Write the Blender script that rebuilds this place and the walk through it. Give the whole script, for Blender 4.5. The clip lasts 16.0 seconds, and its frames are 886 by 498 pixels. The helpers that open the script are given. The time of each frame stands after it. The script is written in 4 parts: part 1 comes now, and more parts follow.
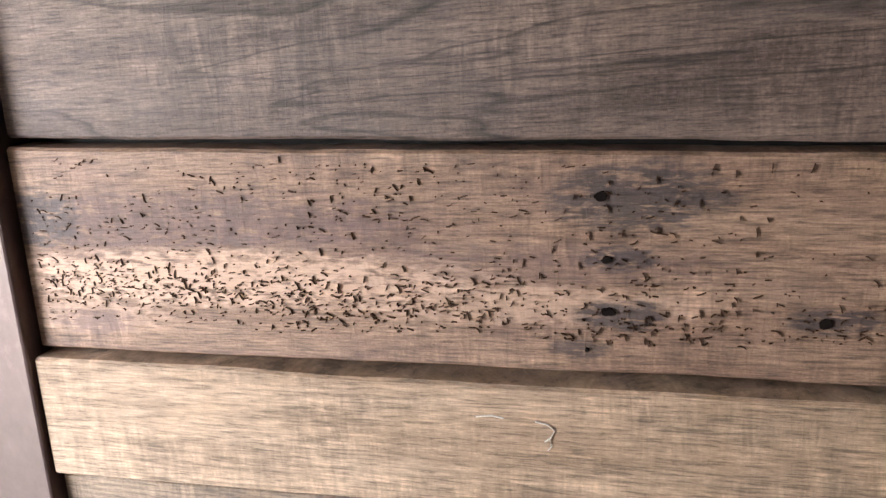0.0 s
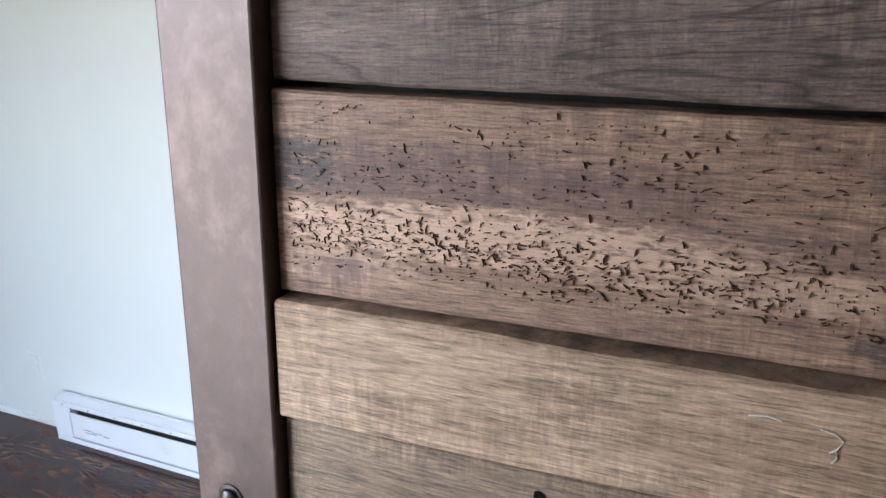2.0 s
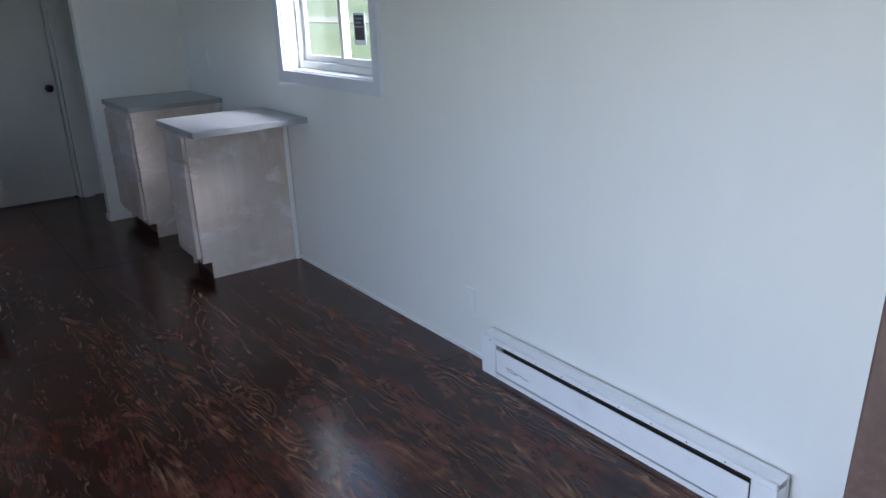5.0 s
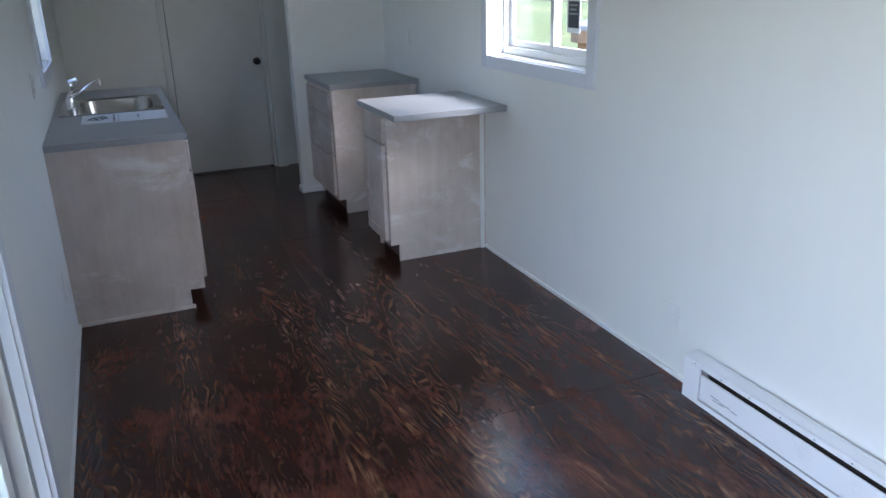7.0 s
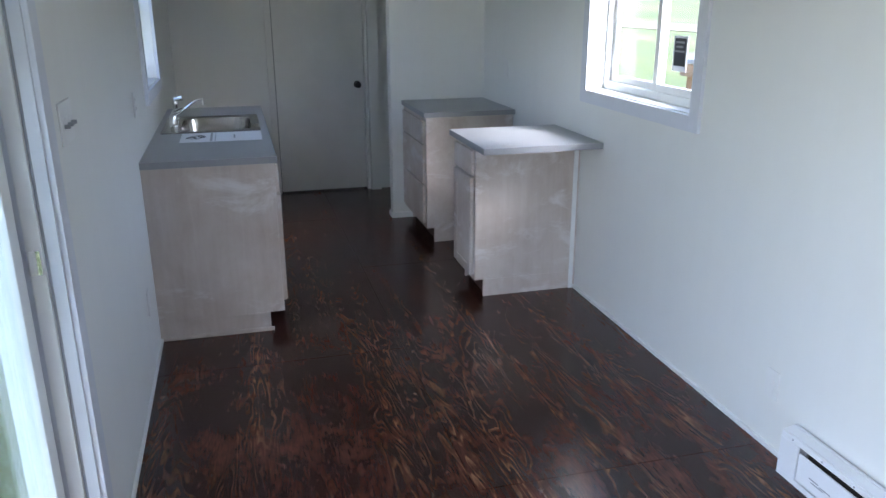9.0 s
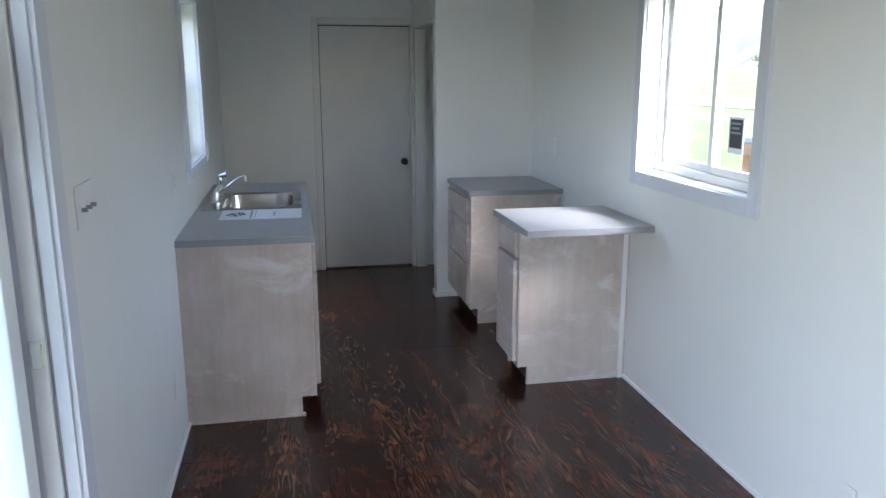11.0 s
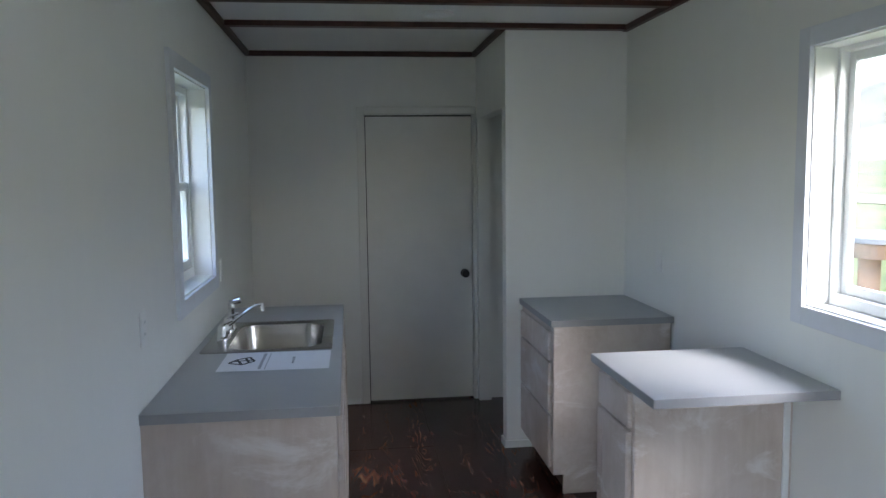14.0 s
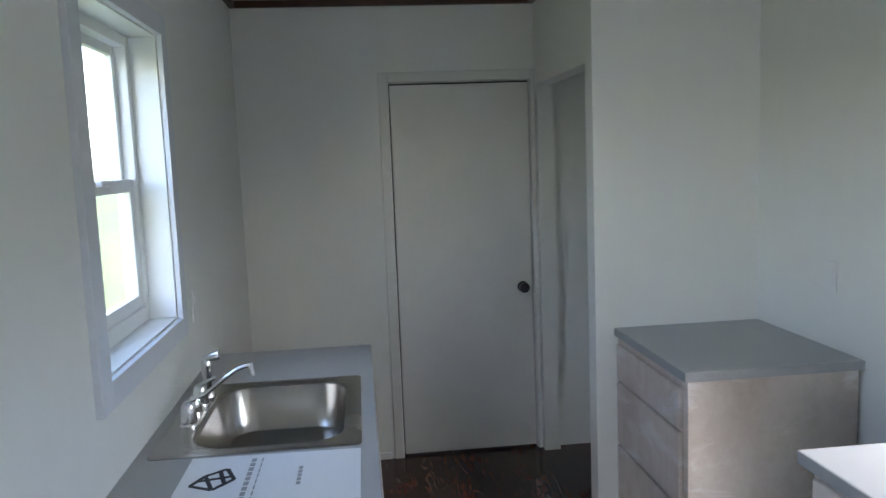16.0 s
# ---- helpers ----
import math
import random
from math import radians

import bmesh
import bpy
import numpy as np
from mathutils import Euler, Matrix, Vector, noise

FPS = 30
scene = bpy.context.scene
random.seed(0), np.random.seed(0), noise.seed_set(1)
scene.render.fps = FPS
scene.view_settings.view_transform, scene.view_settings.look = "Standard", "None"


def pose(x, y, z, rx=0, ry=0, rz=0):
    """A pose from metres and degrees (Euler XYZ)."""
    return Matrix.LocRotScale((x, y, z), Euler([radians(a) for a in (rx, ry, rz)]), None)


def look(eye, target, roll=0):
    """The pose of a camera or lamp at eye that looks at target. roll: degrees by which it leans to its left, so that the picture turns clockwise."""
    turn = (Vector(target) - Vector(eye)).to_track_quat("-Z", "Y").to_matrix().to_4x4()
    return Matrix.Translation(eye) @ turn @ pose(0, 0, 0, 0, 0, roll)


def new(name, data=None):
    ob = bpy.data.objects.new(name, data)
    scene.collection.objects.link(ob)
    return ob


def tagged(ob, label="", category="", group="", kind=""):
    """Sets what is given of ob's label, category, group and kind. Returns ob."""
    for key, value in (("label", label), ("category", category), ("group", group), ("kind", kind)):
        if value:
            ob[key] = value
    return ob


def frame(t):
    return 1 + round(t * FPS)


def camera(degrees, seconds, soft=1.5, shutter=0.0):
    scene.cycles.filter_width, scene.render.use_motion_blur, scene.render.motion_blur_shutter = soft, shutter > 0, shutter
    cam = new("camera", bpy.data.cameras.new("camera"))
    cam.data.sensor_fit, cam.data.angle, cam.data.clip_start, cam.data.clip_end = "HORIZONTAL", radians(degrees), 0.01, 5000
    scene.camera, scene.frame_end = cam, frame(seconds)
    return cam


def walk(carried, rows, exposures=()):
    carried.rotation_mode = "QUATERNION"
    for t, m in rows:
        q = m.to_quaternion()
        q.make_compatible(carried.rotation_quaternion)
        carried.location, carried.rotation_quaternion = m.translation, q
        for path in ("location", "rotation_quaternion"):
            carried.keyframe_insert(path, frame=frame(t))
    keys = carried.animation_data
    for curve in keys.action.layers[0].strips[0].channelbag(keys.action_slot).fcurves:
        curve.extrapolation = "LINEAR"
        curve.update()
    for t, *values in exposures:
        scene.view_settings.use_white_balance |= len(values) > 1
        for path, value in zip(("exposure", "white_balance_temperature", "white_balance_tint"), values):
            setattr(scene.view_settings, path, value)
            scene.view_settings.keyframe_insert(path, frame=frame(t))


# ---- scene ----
cam = camera(60.1, 16.0)
PATH = [
    (0, (0.067, 0.056, 1.598), (-0.452, 1.91, 1.057), -4.0),
    (0.5, (0.041, 0.057, 1.596), (-0.575, 1.88, 1.048), -3.3),
    (1, (0.015, 0.056, 1.59), (-0.672, 1.852, 1.041), -2.7),
    (1.5, (-0.008, 0.054, 1.587), (-0.772, 1.815, 1.025), -2.3),
    (2, (-0.03, 0.053, 1.584), (-0.858, 1.78, 1.011), -1.5),
    (2.5, (-0.067, 0.053, 1.58), (-1.009, 1.717, 0.996), -1.6),
    (3, (-0.11, 0.042, 1.58), (-1.188, 1.618, 0.984), -1.1),
    (3.5, (-0.154, 0.036, 1.576), (-1.388, 1.485, 0.961), -1.8),
    (4, (-0.189, 0.037, 1.575), (-1.545, 1.365, 0.944), -2.0),
    (4.5, (-0.237, 0.036, 1.568), (-1.699, 1.242, 0.933), -2.2),
    (5, (-0.289, 0.032, 1.563), (-1.842, 1.119, 0.926), -2.4),
    (7.3, (-0.545, -0.042, 1.613), (-2.29, 0.664, 0.937), -1.6),
    (7.5, (-0.553, -0.046, 1.607), (-2.3, 0.661, 0.938), -1.7),
    (8, (-0.575, -0.023, 1.605), (-2.341, 0.646, 0.946), -1.3),
    (8.5, (-0.612, 0.053, 1.612), (-2.417, 0.621, 0.965), -0.9),
    (8.7, (-0.625, 0.06, 1.629), (-2.443, 0.588, 0.987), -0.5),
    (10.8, (-0.764, 0.171, 1.65), (-2.673, 0.548, 1.185), 0.2),
    (11, (-0.8, 0.163, 1.647), (-2.715, 0.539, 1.209), -0.1),
    (11.5, (-0.917, 0.144, 1.661), (-2.848, 0.539, 1.323), 0.3),
    (12, (-1.058, 0.14, 1.663), (-2.992, 0.562, 1.376), -0.2),
    (12.5, (-1.237, 0.188, 1.663), (-3.174, 0.59, 1.368), 0.0),
    (13, (-1.445, 0.264, 1.677), (-3.401, 0.592, 1.421), -0.2),
    (13.5, (-1.672, 0.293, 1.662), (-3.645, 0.53, 1.442), -0.2),
    (14, (-1.946, 0.291, 1.672), (-3.921, 0.533, 1.47), -0.7),
    (14.5, (-2.232, 0.299, 1.655), (-4.214, 0.495, 1.473), -0.9),
    (15, (-2.556, 0.319, 1.664), (-4.543, 0.448, 1.478), -0.3),
    (15.5, (-2.914, 0.278, 1.654), (-4.9, 0.397, 1.45), 0.2),
    (16, (-3.246, 0.229, 1.66), (-5.221, 0.441, 1.427), -2.2),
]
EXPOSURES = [(0, 4.55, 7000, 21), (1.5, 3.8, 6550, 18), (3, 3.75, 6250, 19), (3.5, 3.5, 6200, 20), (4, 3.12, 6100, 20), (5, 2.88, 6050, 20), (7.5, 3.42, 6150, 20), (8.7, 3.52, 6200, 20), (11, 3.8, 6400, 20), (13.5, 3.38, 6400, 19), (14.5, 3.52, 6550, 19), (16, 3.92, 6600, 18)]
walk(cam, [(t, look(eye, target, roll)) for t, eye, target, roll in PATH], EXPOSURES)

# ---- light ----
world = bpy.data.worlds.new("sky_world")
scene.world = world
world.use_nodes = True
wn = world.node_tree.nodes
sky = wn.new("ShaderNodeTexSky")
sky.sky_type, sky.sun_disc = "NISHITA", False
sky.sun_elevation, sky.sun_rotation = radians(38.3), radians(59.5)
sky.dust_density, sky.air_density = 1.5, 1.0
world.node_tree.links.new(sky.outputs[0], wn["Background"].inputs[0])
wn["Background"].inputs[1].default_value = 0.15
sun = new("sun", bpy.data.lights.new("sun", "SUN"))
sun.data.energy, sun.data.angle, sun.data.color = 1.0, radians(24), (0.86, 0.95, 1.0)
sun.matrix_world = look((0, 0, 0), (-0.85, -0.5, -0.78))

# the sky's light through the patio door
door_sky = new("door_sky", bpy.data.lights.new("door_sky", "AREA"))
door_sky.data.shape, door_sky.data.size, door_sky.data.size_y = "RECTANGLE", 0.78, 1.8
door_sky.data.energy, door_sky.data.color = 2.7, (0.90, 0.95, 1.0)
door_sky.matrix_world = look((-1.29, -0.46, 1.06), (-1.1, 1.95, -0.2))


# ---- materials ----
class Nodes:
    """A small node builder for one material."""

    def __init__(self, name, rough=0.5, metal=0.0):
        self.mat = bpy.data.materials.new(name)
        self.mat.use_nodes = True
        self.tree = self.mat.node_tree
        self.bsdf = self.tree.nodes["Principled BSDF"]
        self.bsdf.inputs["Roughness"].default_value = rough
        self.bsdf.inputs["Metallic"].default_value = metal

    def add(self, kind, **values):
        n = self.tree.nodes.new(kind)
        for key, v in values.items():
            n.inputs[key.replace("_", " ")].default_value = v
        return n

    def link(self, a, b):
        self.tree.links.new(a, b)

    def coords(self, scale, spot=(0, 0, 0), turn=(0, 0, 0), local=False):
        m = self.add("ShaderNodeMapping")
        m.inputs["Scale"].default_value = scale
        m.inputs["Location"].default_value = spot
        m.inputs["Rotation"].default_value = turn
        if local:
            self.link(self.add("ShaderNodeTexCoord").outputs["Object"], m.inputs[0])
        else:
            self.link(self.add("ShaderNodeNewGeometry").outputs["Position"], m.inputs[0])
        return m.outputs[0]

    def noise(self, at, scale=1.0, detail=4.0, rough=0.6, distort=0.0):
        n = self.add("ShaderNodeTexNoise", Scale=scale, Detail=detail, Roughness=rough, Distortion=distort)
        self.link(at, n.inputs["Vector"])
        return n.outputs[0]

    def ramp(self, value, *stops):
        r = self.add("ShaderNodeValToRGB")
        el = r.color_ramp.elements
        while len(el) < len(stops):
            el.new(0.5)
        for e, (p, c) in zip(el, stops):
            e.position, e.color = p, (*(c if isinstance(c, tuple) else (c, c, c)), 1)
        self.link(value, r.inputs[0])
        return r.outputs[0]

    def math(self, op, a, b=None):
        n = self.tree.nodes.new("ShaderNodeMath")
        n.operation = op
        for i, v in enumerate((a, b)):
            if v is None:
                continue
            if isinstance(v, (int, float)):
                n.inputs[i].default_value = v
            else:
                self.link(v, n.inputs[i])
        return n.outputs[0]

    def mix(self, factor, a, b, blend="MIX"):
        n = self.tree.nodes.new("ShaderNodeMix")
        n.data_type, n.blend_type = "RGBA", blend
        for slot, v in ((0, factor), (6, a), (7, b)):
            if isinstance(v, (int, float)):
                n.inputs[slot].default_value = (v, v, v, 1) if slot else v
            elif isinstance(v, tuple):
                n.inputs[slot].default_value = (*v, 1)
            else:
                self.link(v, n.inputs[slot])
        return n.outputs[2]

    def color(self, c):
        if isinstance(c, tuple):
            self.bsdf.inputs["Base Color"].default_value = (*c, 1)
        else:
            self.link(c, self.bsdf.inputs["Base Color"])

    def rough(self, v):
        self.link(v, self.bsdf.inputs["Roughness"])

    def bump(self, height, strength=0.2, distance=0.002):
        b = self.add("ShaderNodeBump", Strength=strength, Distance=distance)
        self.link(height, b.inputs["Height"])
        self.link(b.outputs[0], self.bsdf.inputs["Normal"])


def plain(name, c, rough=0.5, metal=0.0, vary=0.08, scale=6.0, fine=150.0):
    """A surface of one colour with faint blotches and a fine grain."""
    n = Nodes(name, rough, metal)
    big = n.noise(n.coords((1, 1, 1)), scale, 5)
    low, high = tuple(v * (1 - vary) for v in c), tuple(min(1, v * (1 + vary)) for v in c)
    n.color(n.ramp(big, (0.3, low), (0.7, high)))
    small = n.noise(n.coords((1, 1, 1)), fine, 3)
    n.rough(n.ramp(n.mix(0.5, big, small), (0.3, max(0.02, rough - 0.06)), (0.7, min(1, rough + 0.08))))
    n.bump(small, 0.08, 0.001)
    return n.mat


def glass(name):
    """Thin clear window glass."""
    n = Nodes(name, 0.0)
    n.bsdf.inputs["Transmission Weight"].default_value = 1.0
    n.bsdf.inputs["IOR"].default_value = 1.01
    n.bsdf.inputs["Base Color"].default_value = (0.96, 0.98, 0.97, 1)
    out = n.tree.nodes["Material Output"]
    clear = n.add("ShaderNodeBsdfTransparent")
    clear.inputs[0].default_value = (0.93, 0.96, 0.95, 1)
    gloss = n.add("ShaderNodeBsdfGlossy")
    gloss.inputs["Roughness"].default_value = 0.02
    lw = n.add("ShaderNodeLayerWeight", Blend=0.5)
    m = n.add("ShaderNodeMixShader")
    n.link(n.ramp(lw.outputs["Facing"], (0.0, 0.03), (0.6, 0.05), (1.0, 0.5)), m.inputs[0])
    n.link(clear.outputs[0], m.inputs[1])
    n.link(gloss.outputs[0], m.inputs[2])
    n.link(m.outputs[0], out.inputs[0])
    return n.mat


def wall_paint(name, c):
    n = Nodes(name, 0.55)
    big = n.noise(n.coords((1, 1, 1)), 1.3, 6, 0.65)
    streak = n.noise(n.coords((9, 9, 0.8)), 1.0, 4)
    n.color(n.ramp(n.mix(0.35, big, streak), (0.3, tuple(v * 0.95 for v in c)), (0.7, c)))
    fine = n.noise(n.coords((1, 1, 1)), 90, 4)
    n.bump(n.mix(0.3, fine, streak), 0.12, 0.0015)
    return n.mat


def old_oak(name, dark, light, slant, vein=0.75, saw=0.5, blotch=(0.1, 0.08, 0.08), blotch_amount=0.5, shift=0.0, knots=()):
    """Weathered sawn oak along x: grain, saw marks and stains."""
    n = Nodes(name, 0.62)
    wob = n.coords((3, 3, 26), (shift, 0, shift))
    broad = n.noise(wob, 1.0, 5, 0.6, 0.8)
    grain = n.noise(n.coords((16, 16, 330), (shift, 0, 0)), 1.0, 6, 0.7, 0.5)
    ring = n.noise(n.coords((1.5, 1.5, 17), (shift * 2, 0, shift), (0, 0.03, 0)), 1.0, 3, 0.5, 0.8)
    lines = n.ramp(n.math("FRACT", n.math("MULTIPLY", ring, 8.0)), (0.0, vein), (0.14, 1.0), (0.92, 1.0), (1.0, vein))
    speck = n.noise(n.coords((1, 1, 1.6)), 420.0, 3, 0.7)
    col = n.ramp(n.mix(0.3, n.mix(0.35, broad, grain), speck), (0.36, dark), (0.62, light))
    col = n.mix(0.9, col, lines, "MULTIPLY")
    # raised fibres, fine and wavy along the board
    fibre = n.noise(n.coords((42, 42, 600), (shift, 0, 0), (0, 0.015, 0)), 1.0, 4, 0.7, 0.4)
    pores = n.ramp(fibre, (0.36, 0.4), (0.47, 0.92), (0.55, 1.12), (0.66, 1.55))
    col = n.mix(0.9, col, pores, "MULTIPLY")
    # saw marks across the grain, some fine and some broad
    teeth = n.noise(n.coords((150, 150, 24), (shift, 0, 0), (0, slant, 0)), 1.0, 4, 0.7, 1.0)
    kerf = n.noise(n.coords((60, 60, 17), (shift, 0, 2), (0, slant * 0.7, 0)), 1.0, 4, 0.65, 0.8)
    where = n.ramp(n.noise(n.coords((6, 6, 16), (shift + 3, 0, 0)), 1.0, 3), (0.42, 0.05), (0.58, 1.0))
    marks = n.mix(1.0, n.ramp(teeth, (0.36, 0.62), (0.5, 1.0), (0.62, 1.32)), n.ramp(kerf, (0.34, 0.68), (0.5, 1.0), (0.64, 1.3)), "MULTIPLY")
    cut = n.mix(n.math("MULTIPLY", where, saw), 1.0, marks)
    cut_col = n.mix(1.0, col, cut, "MULTIPLY")
    # weather stains
    stain = n.ramp(n.noise(n.coords((4.5, 4.5, 17), (shift + 7, 0, shift)), 1.0, 5, 0.6, 0.5), (0.5, 0.0), (0.68, blotch_amount))
    out = n.mix(stain, cut_col, n.mix(0.55, cut_col, blotch))
    height = n.mix(0.5, fibre, teeth)
    rag = n.noise(n.coords((70, 70, 260), (shift, 0, 0)), 1.0, 4, 0.65, 0.3)
    # iron stains round the old nail holes
    for kx, kz, rx, rz, strength, tone in knots:
        d = n.add("ShaderNodeTexGradient")
        d.gradient_type = "SPHERICAL"
        n.link(n.coords((1 / rx, 0.0, 1 / rz), (-kx / rx, 0, -kz / rz)), d.inputs[0])
        ragged = n.math("MULTIPLY", d.outputs[0], n.math("ADD", n.math("MULTIPLY", rag, 5.0), -1.65))
        out = n.mix(n.ramp(ragged, (0.1, 0.0), (0.42, strength)), out, n.mix(1.0, tone, n.mix(0.8, pores, cut), "MULTIPLY"))
    n.color(out)
    n.rough(n.ramp(grain, (0.3, 0.5), (0.7, 0.72)))
    n.bump(height, 0.8, 0.0016)
    return n.mat


def stained_floor():
    """Dark-stained fir plywood with bold cathedral grain, under a worn gloss varnish."""
    n = Nodes("stained_plywood", 0.3)
    rnd = n.add("ShaderNodeObjectInfo").outputs["Random"]
    base = n.tree.nodes.new("ShaderNodeVectorMath")
    base.operation = "MULTIPLY_ADD"
    n.link(rnd, base.inputs[0])
    base.inputs[1].default_value = (7.0, 13.0, 0)
    n.link(n.coords((0.75, 4.4, 1)), base.inputs[2])
    field = n.noise(base.outputs[0], 1.0, 3.5, 0.55, 0.6)
    ring = n.math("FRACT", n.math("MULTIPLY", field, 22.0))
    line = n.ramp(ring, (0.0, 0.0), (0.45, 0.08), (0.66, 0.8), (0.78, 1.0), (0.86, 0.0))
    fine = n.noise(n.coords((14, 130, 1)), 1.0, 4, 0.7)
    patch = n.ramp(n.noise(n.coords((0.45, 6.5, 1), (4, 1, 0)), 1.0, 4, 0.6), (0.47, 0.03), (0.66, 0.9))
    breaks = n.ramp(n.noise(n.coords((7, 22, 1), (1, 3, 0)), 1.0, 4, 0.65), (0.4, 0.12), (0.58, 1.0))
    amount = n.math("MULTIPLY", n.math("MULTIPLY", n.math("MULTIPLY", line, patch), breaks), n.ramp(fine, (0.3, 0.4), (0.65, 1.0)))
    cloud = n.noise(n.coords((3.2, 6.5, 1), (2, 5, 0)), 1.0, 6, 0.68, 0.5)
    body = n.ramp(n.mix(0.3, cloud, fine), (0.36, (0.011, 0.0045, 0.004)), (0.5, (0.046, 0.0145, 0.010)), (0.66, (0.145, 0.045, 0.029)))
    late = n.ramp(ring, (0.0, 1.0), (0.12, 0.62), (0.4, 1.0))
    n.color(n.mix(amount, n.mix(0.8, body, late, "MULTIPLY"), (0.43, 0.22, 0.105)))
    wear = n.noise(n.coords((1.5, 2.2, 1)), 2.0, 6, 0.7)
    n.rough(n.ramp(n.mix(0.3, wear, fine), (0.3, 0.13), (0.7, 0.29)))
    n.bsdf.inputs["Specular IOR Level"].default_value = 0.44
    n.bump(n.mix(0.6, fine, amount), 0.14, 0.0012)
    return n.mat


def washed_birch(name, upright=True, tone=1.0):
    """Birch plywood under a thin, uneven white wash."""
    n = Nodes(name, 0.5)
    s = (26, 26, 2.2) if upright else (2.2, 26, 26)
    grain = n.noise(n.coords(s), 1.0, 5, 0.6, 0.5)
    wash = n.noise(n.coords((1.6, 1.6, 1.2), (3, 1, 0)), 2.0, 6, 0.62, 0.3)
    col = n.ramp(n.mix(0.75, grain, wash), (0.34, (0.48 * tone, 0.39 * tone, 0.335 * tone)), (0.62, (0.63 * tone, 0.555 * tone, 0.51 * tone)))
    thick = n.ramp(n.noise(n.coords((2.4, 2.4, 5.5), (0.4, 2, 0.7)), 1.0, 7, 0.7, 0.6), (0.54, 0.0), (0.66, 0.8))
    n.color(n.mix(thick, col, (0.74, 0.70, 0.68)))
    n.bump(grain, 0.1, 0.001)
    return n.mat


def brushed_steel(name, rough=0.28, stretch=(6, 6, 300)):
    n = Nodes(name, rough, 1.0)
    g = n.noise(n.coords(stretch), 1.0, 4)
    n.color(n.ramp(g, (0.3, (0.40, 0.38, 0.355)), (0.7, (0.48, 0.46, 0.435))))
    n.rough(n.ramp(g, (0.3, rough - 0.02), (0.7, rough + 0.03)))
    return n.mat


def bronze_steel():
    n = Nodes("bronze_steel", 0.36, 0.3)
    big = n.noise(n.coords((13, 13, 9)), 1.0, 7, 0.68, 0.3)
    small = n.noise(n.coords((1, 1, 1)), 260, 3)
    fleck = n.noise(n.coords((60, 60, 45)), 1.0, 4, 0.7)
    n.color(n.ramp(n.mix(0.3, big, fleck), (0.34, (0.06, 0.034, 0.03)), (0.5, (0.092, 0.056, 0.05)), (0.66, (0.18, 0.12, 0.105))))
    n.rough(n.ramp(n.mix(0.4, big, small), (0.3, 0.28), (0.7, 0.46)))
    n.bump(small, 0.1, 0.0006)
    return n.mat


def grass():
    n = Nodes("meadow", 0.9)
    a = n.noise(n.coords((0.012, 0.085, 0.05)), 1.0, 5, 0.65, 0.4)
    b = n.noise(n.coords((1, 1, 1)), 5.0, 5, 0.7)
    c = n.noise(n.coords((1, 1, 1)), 0.5, 4, 0.6)
    col = n.ramp(n.mix(0.3, n.mix(0.3, a, c), b), (0.38, (0.045, 0.07, 0.014)), (0.5, (0.10, 0.115, 0.026)), (0.6, (0.22, 0.19, 0.085)))
    n.color(col)
    n.bump(b, 0.6, 0.05)
    return n.mat


def hillside():
    """Dry grass broken by darker gullies and bare rock."""
    n = Nodes("dry_hillside", 0.95)
    gully = n.noise(n.coords((0.035, 0.01, 0.012)), 1.0, 7, 0.68, 0.8)
    broad = n.noise(n.coords((0.008, 0.008, 0.03)), 1.0, 4, 0.6)
    n.color(n.mix(n.ramp(gully, (0.5, 0.0), (0.58, 0.85)), n.ramp(broad, (0.35, (0.16, 0.15, 0.09)), (0.65, (0.26, 0.225, 0.15))), (0.12, 0.10, 0.075)))
    return n.mat


LEAF = plain("far_foliage", (0.11, 0.13, 0.045), 0.9, 0, 0.35, 0.6, 3.0)
BARK = plain("far_bark", (0.09, 0.065, 0.045), 0.9, 0, 0.2, 2.0, 9.0)
WALL = wall_paint("white_wall_paint", (0.80, 0.80, 0.775))
CEIL = wall_paint("ceiling_paint", (0.78, 0.78, 0.77))
TRIM = plain("trim_paint", (0.67, 0.69, 0.74), 0.4, 0, 0.03)
DOORP = plain("door_paint", (0.72, 0.71, 0.68), 0.42, 0, 0.05, 2.5)
VINYL = plain("white_vinyl", (0.80, 0.81, 0.80), 0.32, 0, 0.02)
GLASS = glass("window_glass")
BATTEN = plain("mahogany_stain", (0.055, 0.018, 0.011), 0.4, 0, 0.35, 12)
FLOOR = stained_floor()
BIRCH = washed_birch("washed_birch")
BIRCH_FRONT = washed_birch("washed_birch_front", True, 1.05)
BIRCH_SIDE = washed_birch("washed_birch_side", False, 0.97)
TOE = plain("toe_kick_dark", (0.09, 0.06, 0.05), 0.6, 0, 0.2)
LAMINATE = plain("grey_laminate", (0.43, 0.44, 0.455), 0.36, 0, 0.02, 9, 300)
EDGE = plain("laminate_edge", (0.31, 0.315, 0.33), 0.4, 0, 0.05, 14, 300)
STEEL = brushed_steel("brushed_steel", 0.25, (3, 3, 3))
CHROME = plain("chrome", (0.82, 0.82, 0.83), 0.07, 1.0, 0.02)
BLACK = plain("black_metal", (0.018, 0.017, 0.017), 0.35, 0.4, 0.1)
GAP = plain("dark_gap", (0.012, 0.01, 0.009), 0.8, 0, 0.1)
WORM = plain("worm_dust", (0.07, 0.038, 0.024), 0.9, 0, 0.4, 60)
HOLE = plain("nail_hole_dark", (0.012, 0.009, 0.008), 0.9, 0, 0.2)
HOLE.node_tree.nodes["Principled BSDF"].inputs["Specular IOR Level"].default_value = 0.02
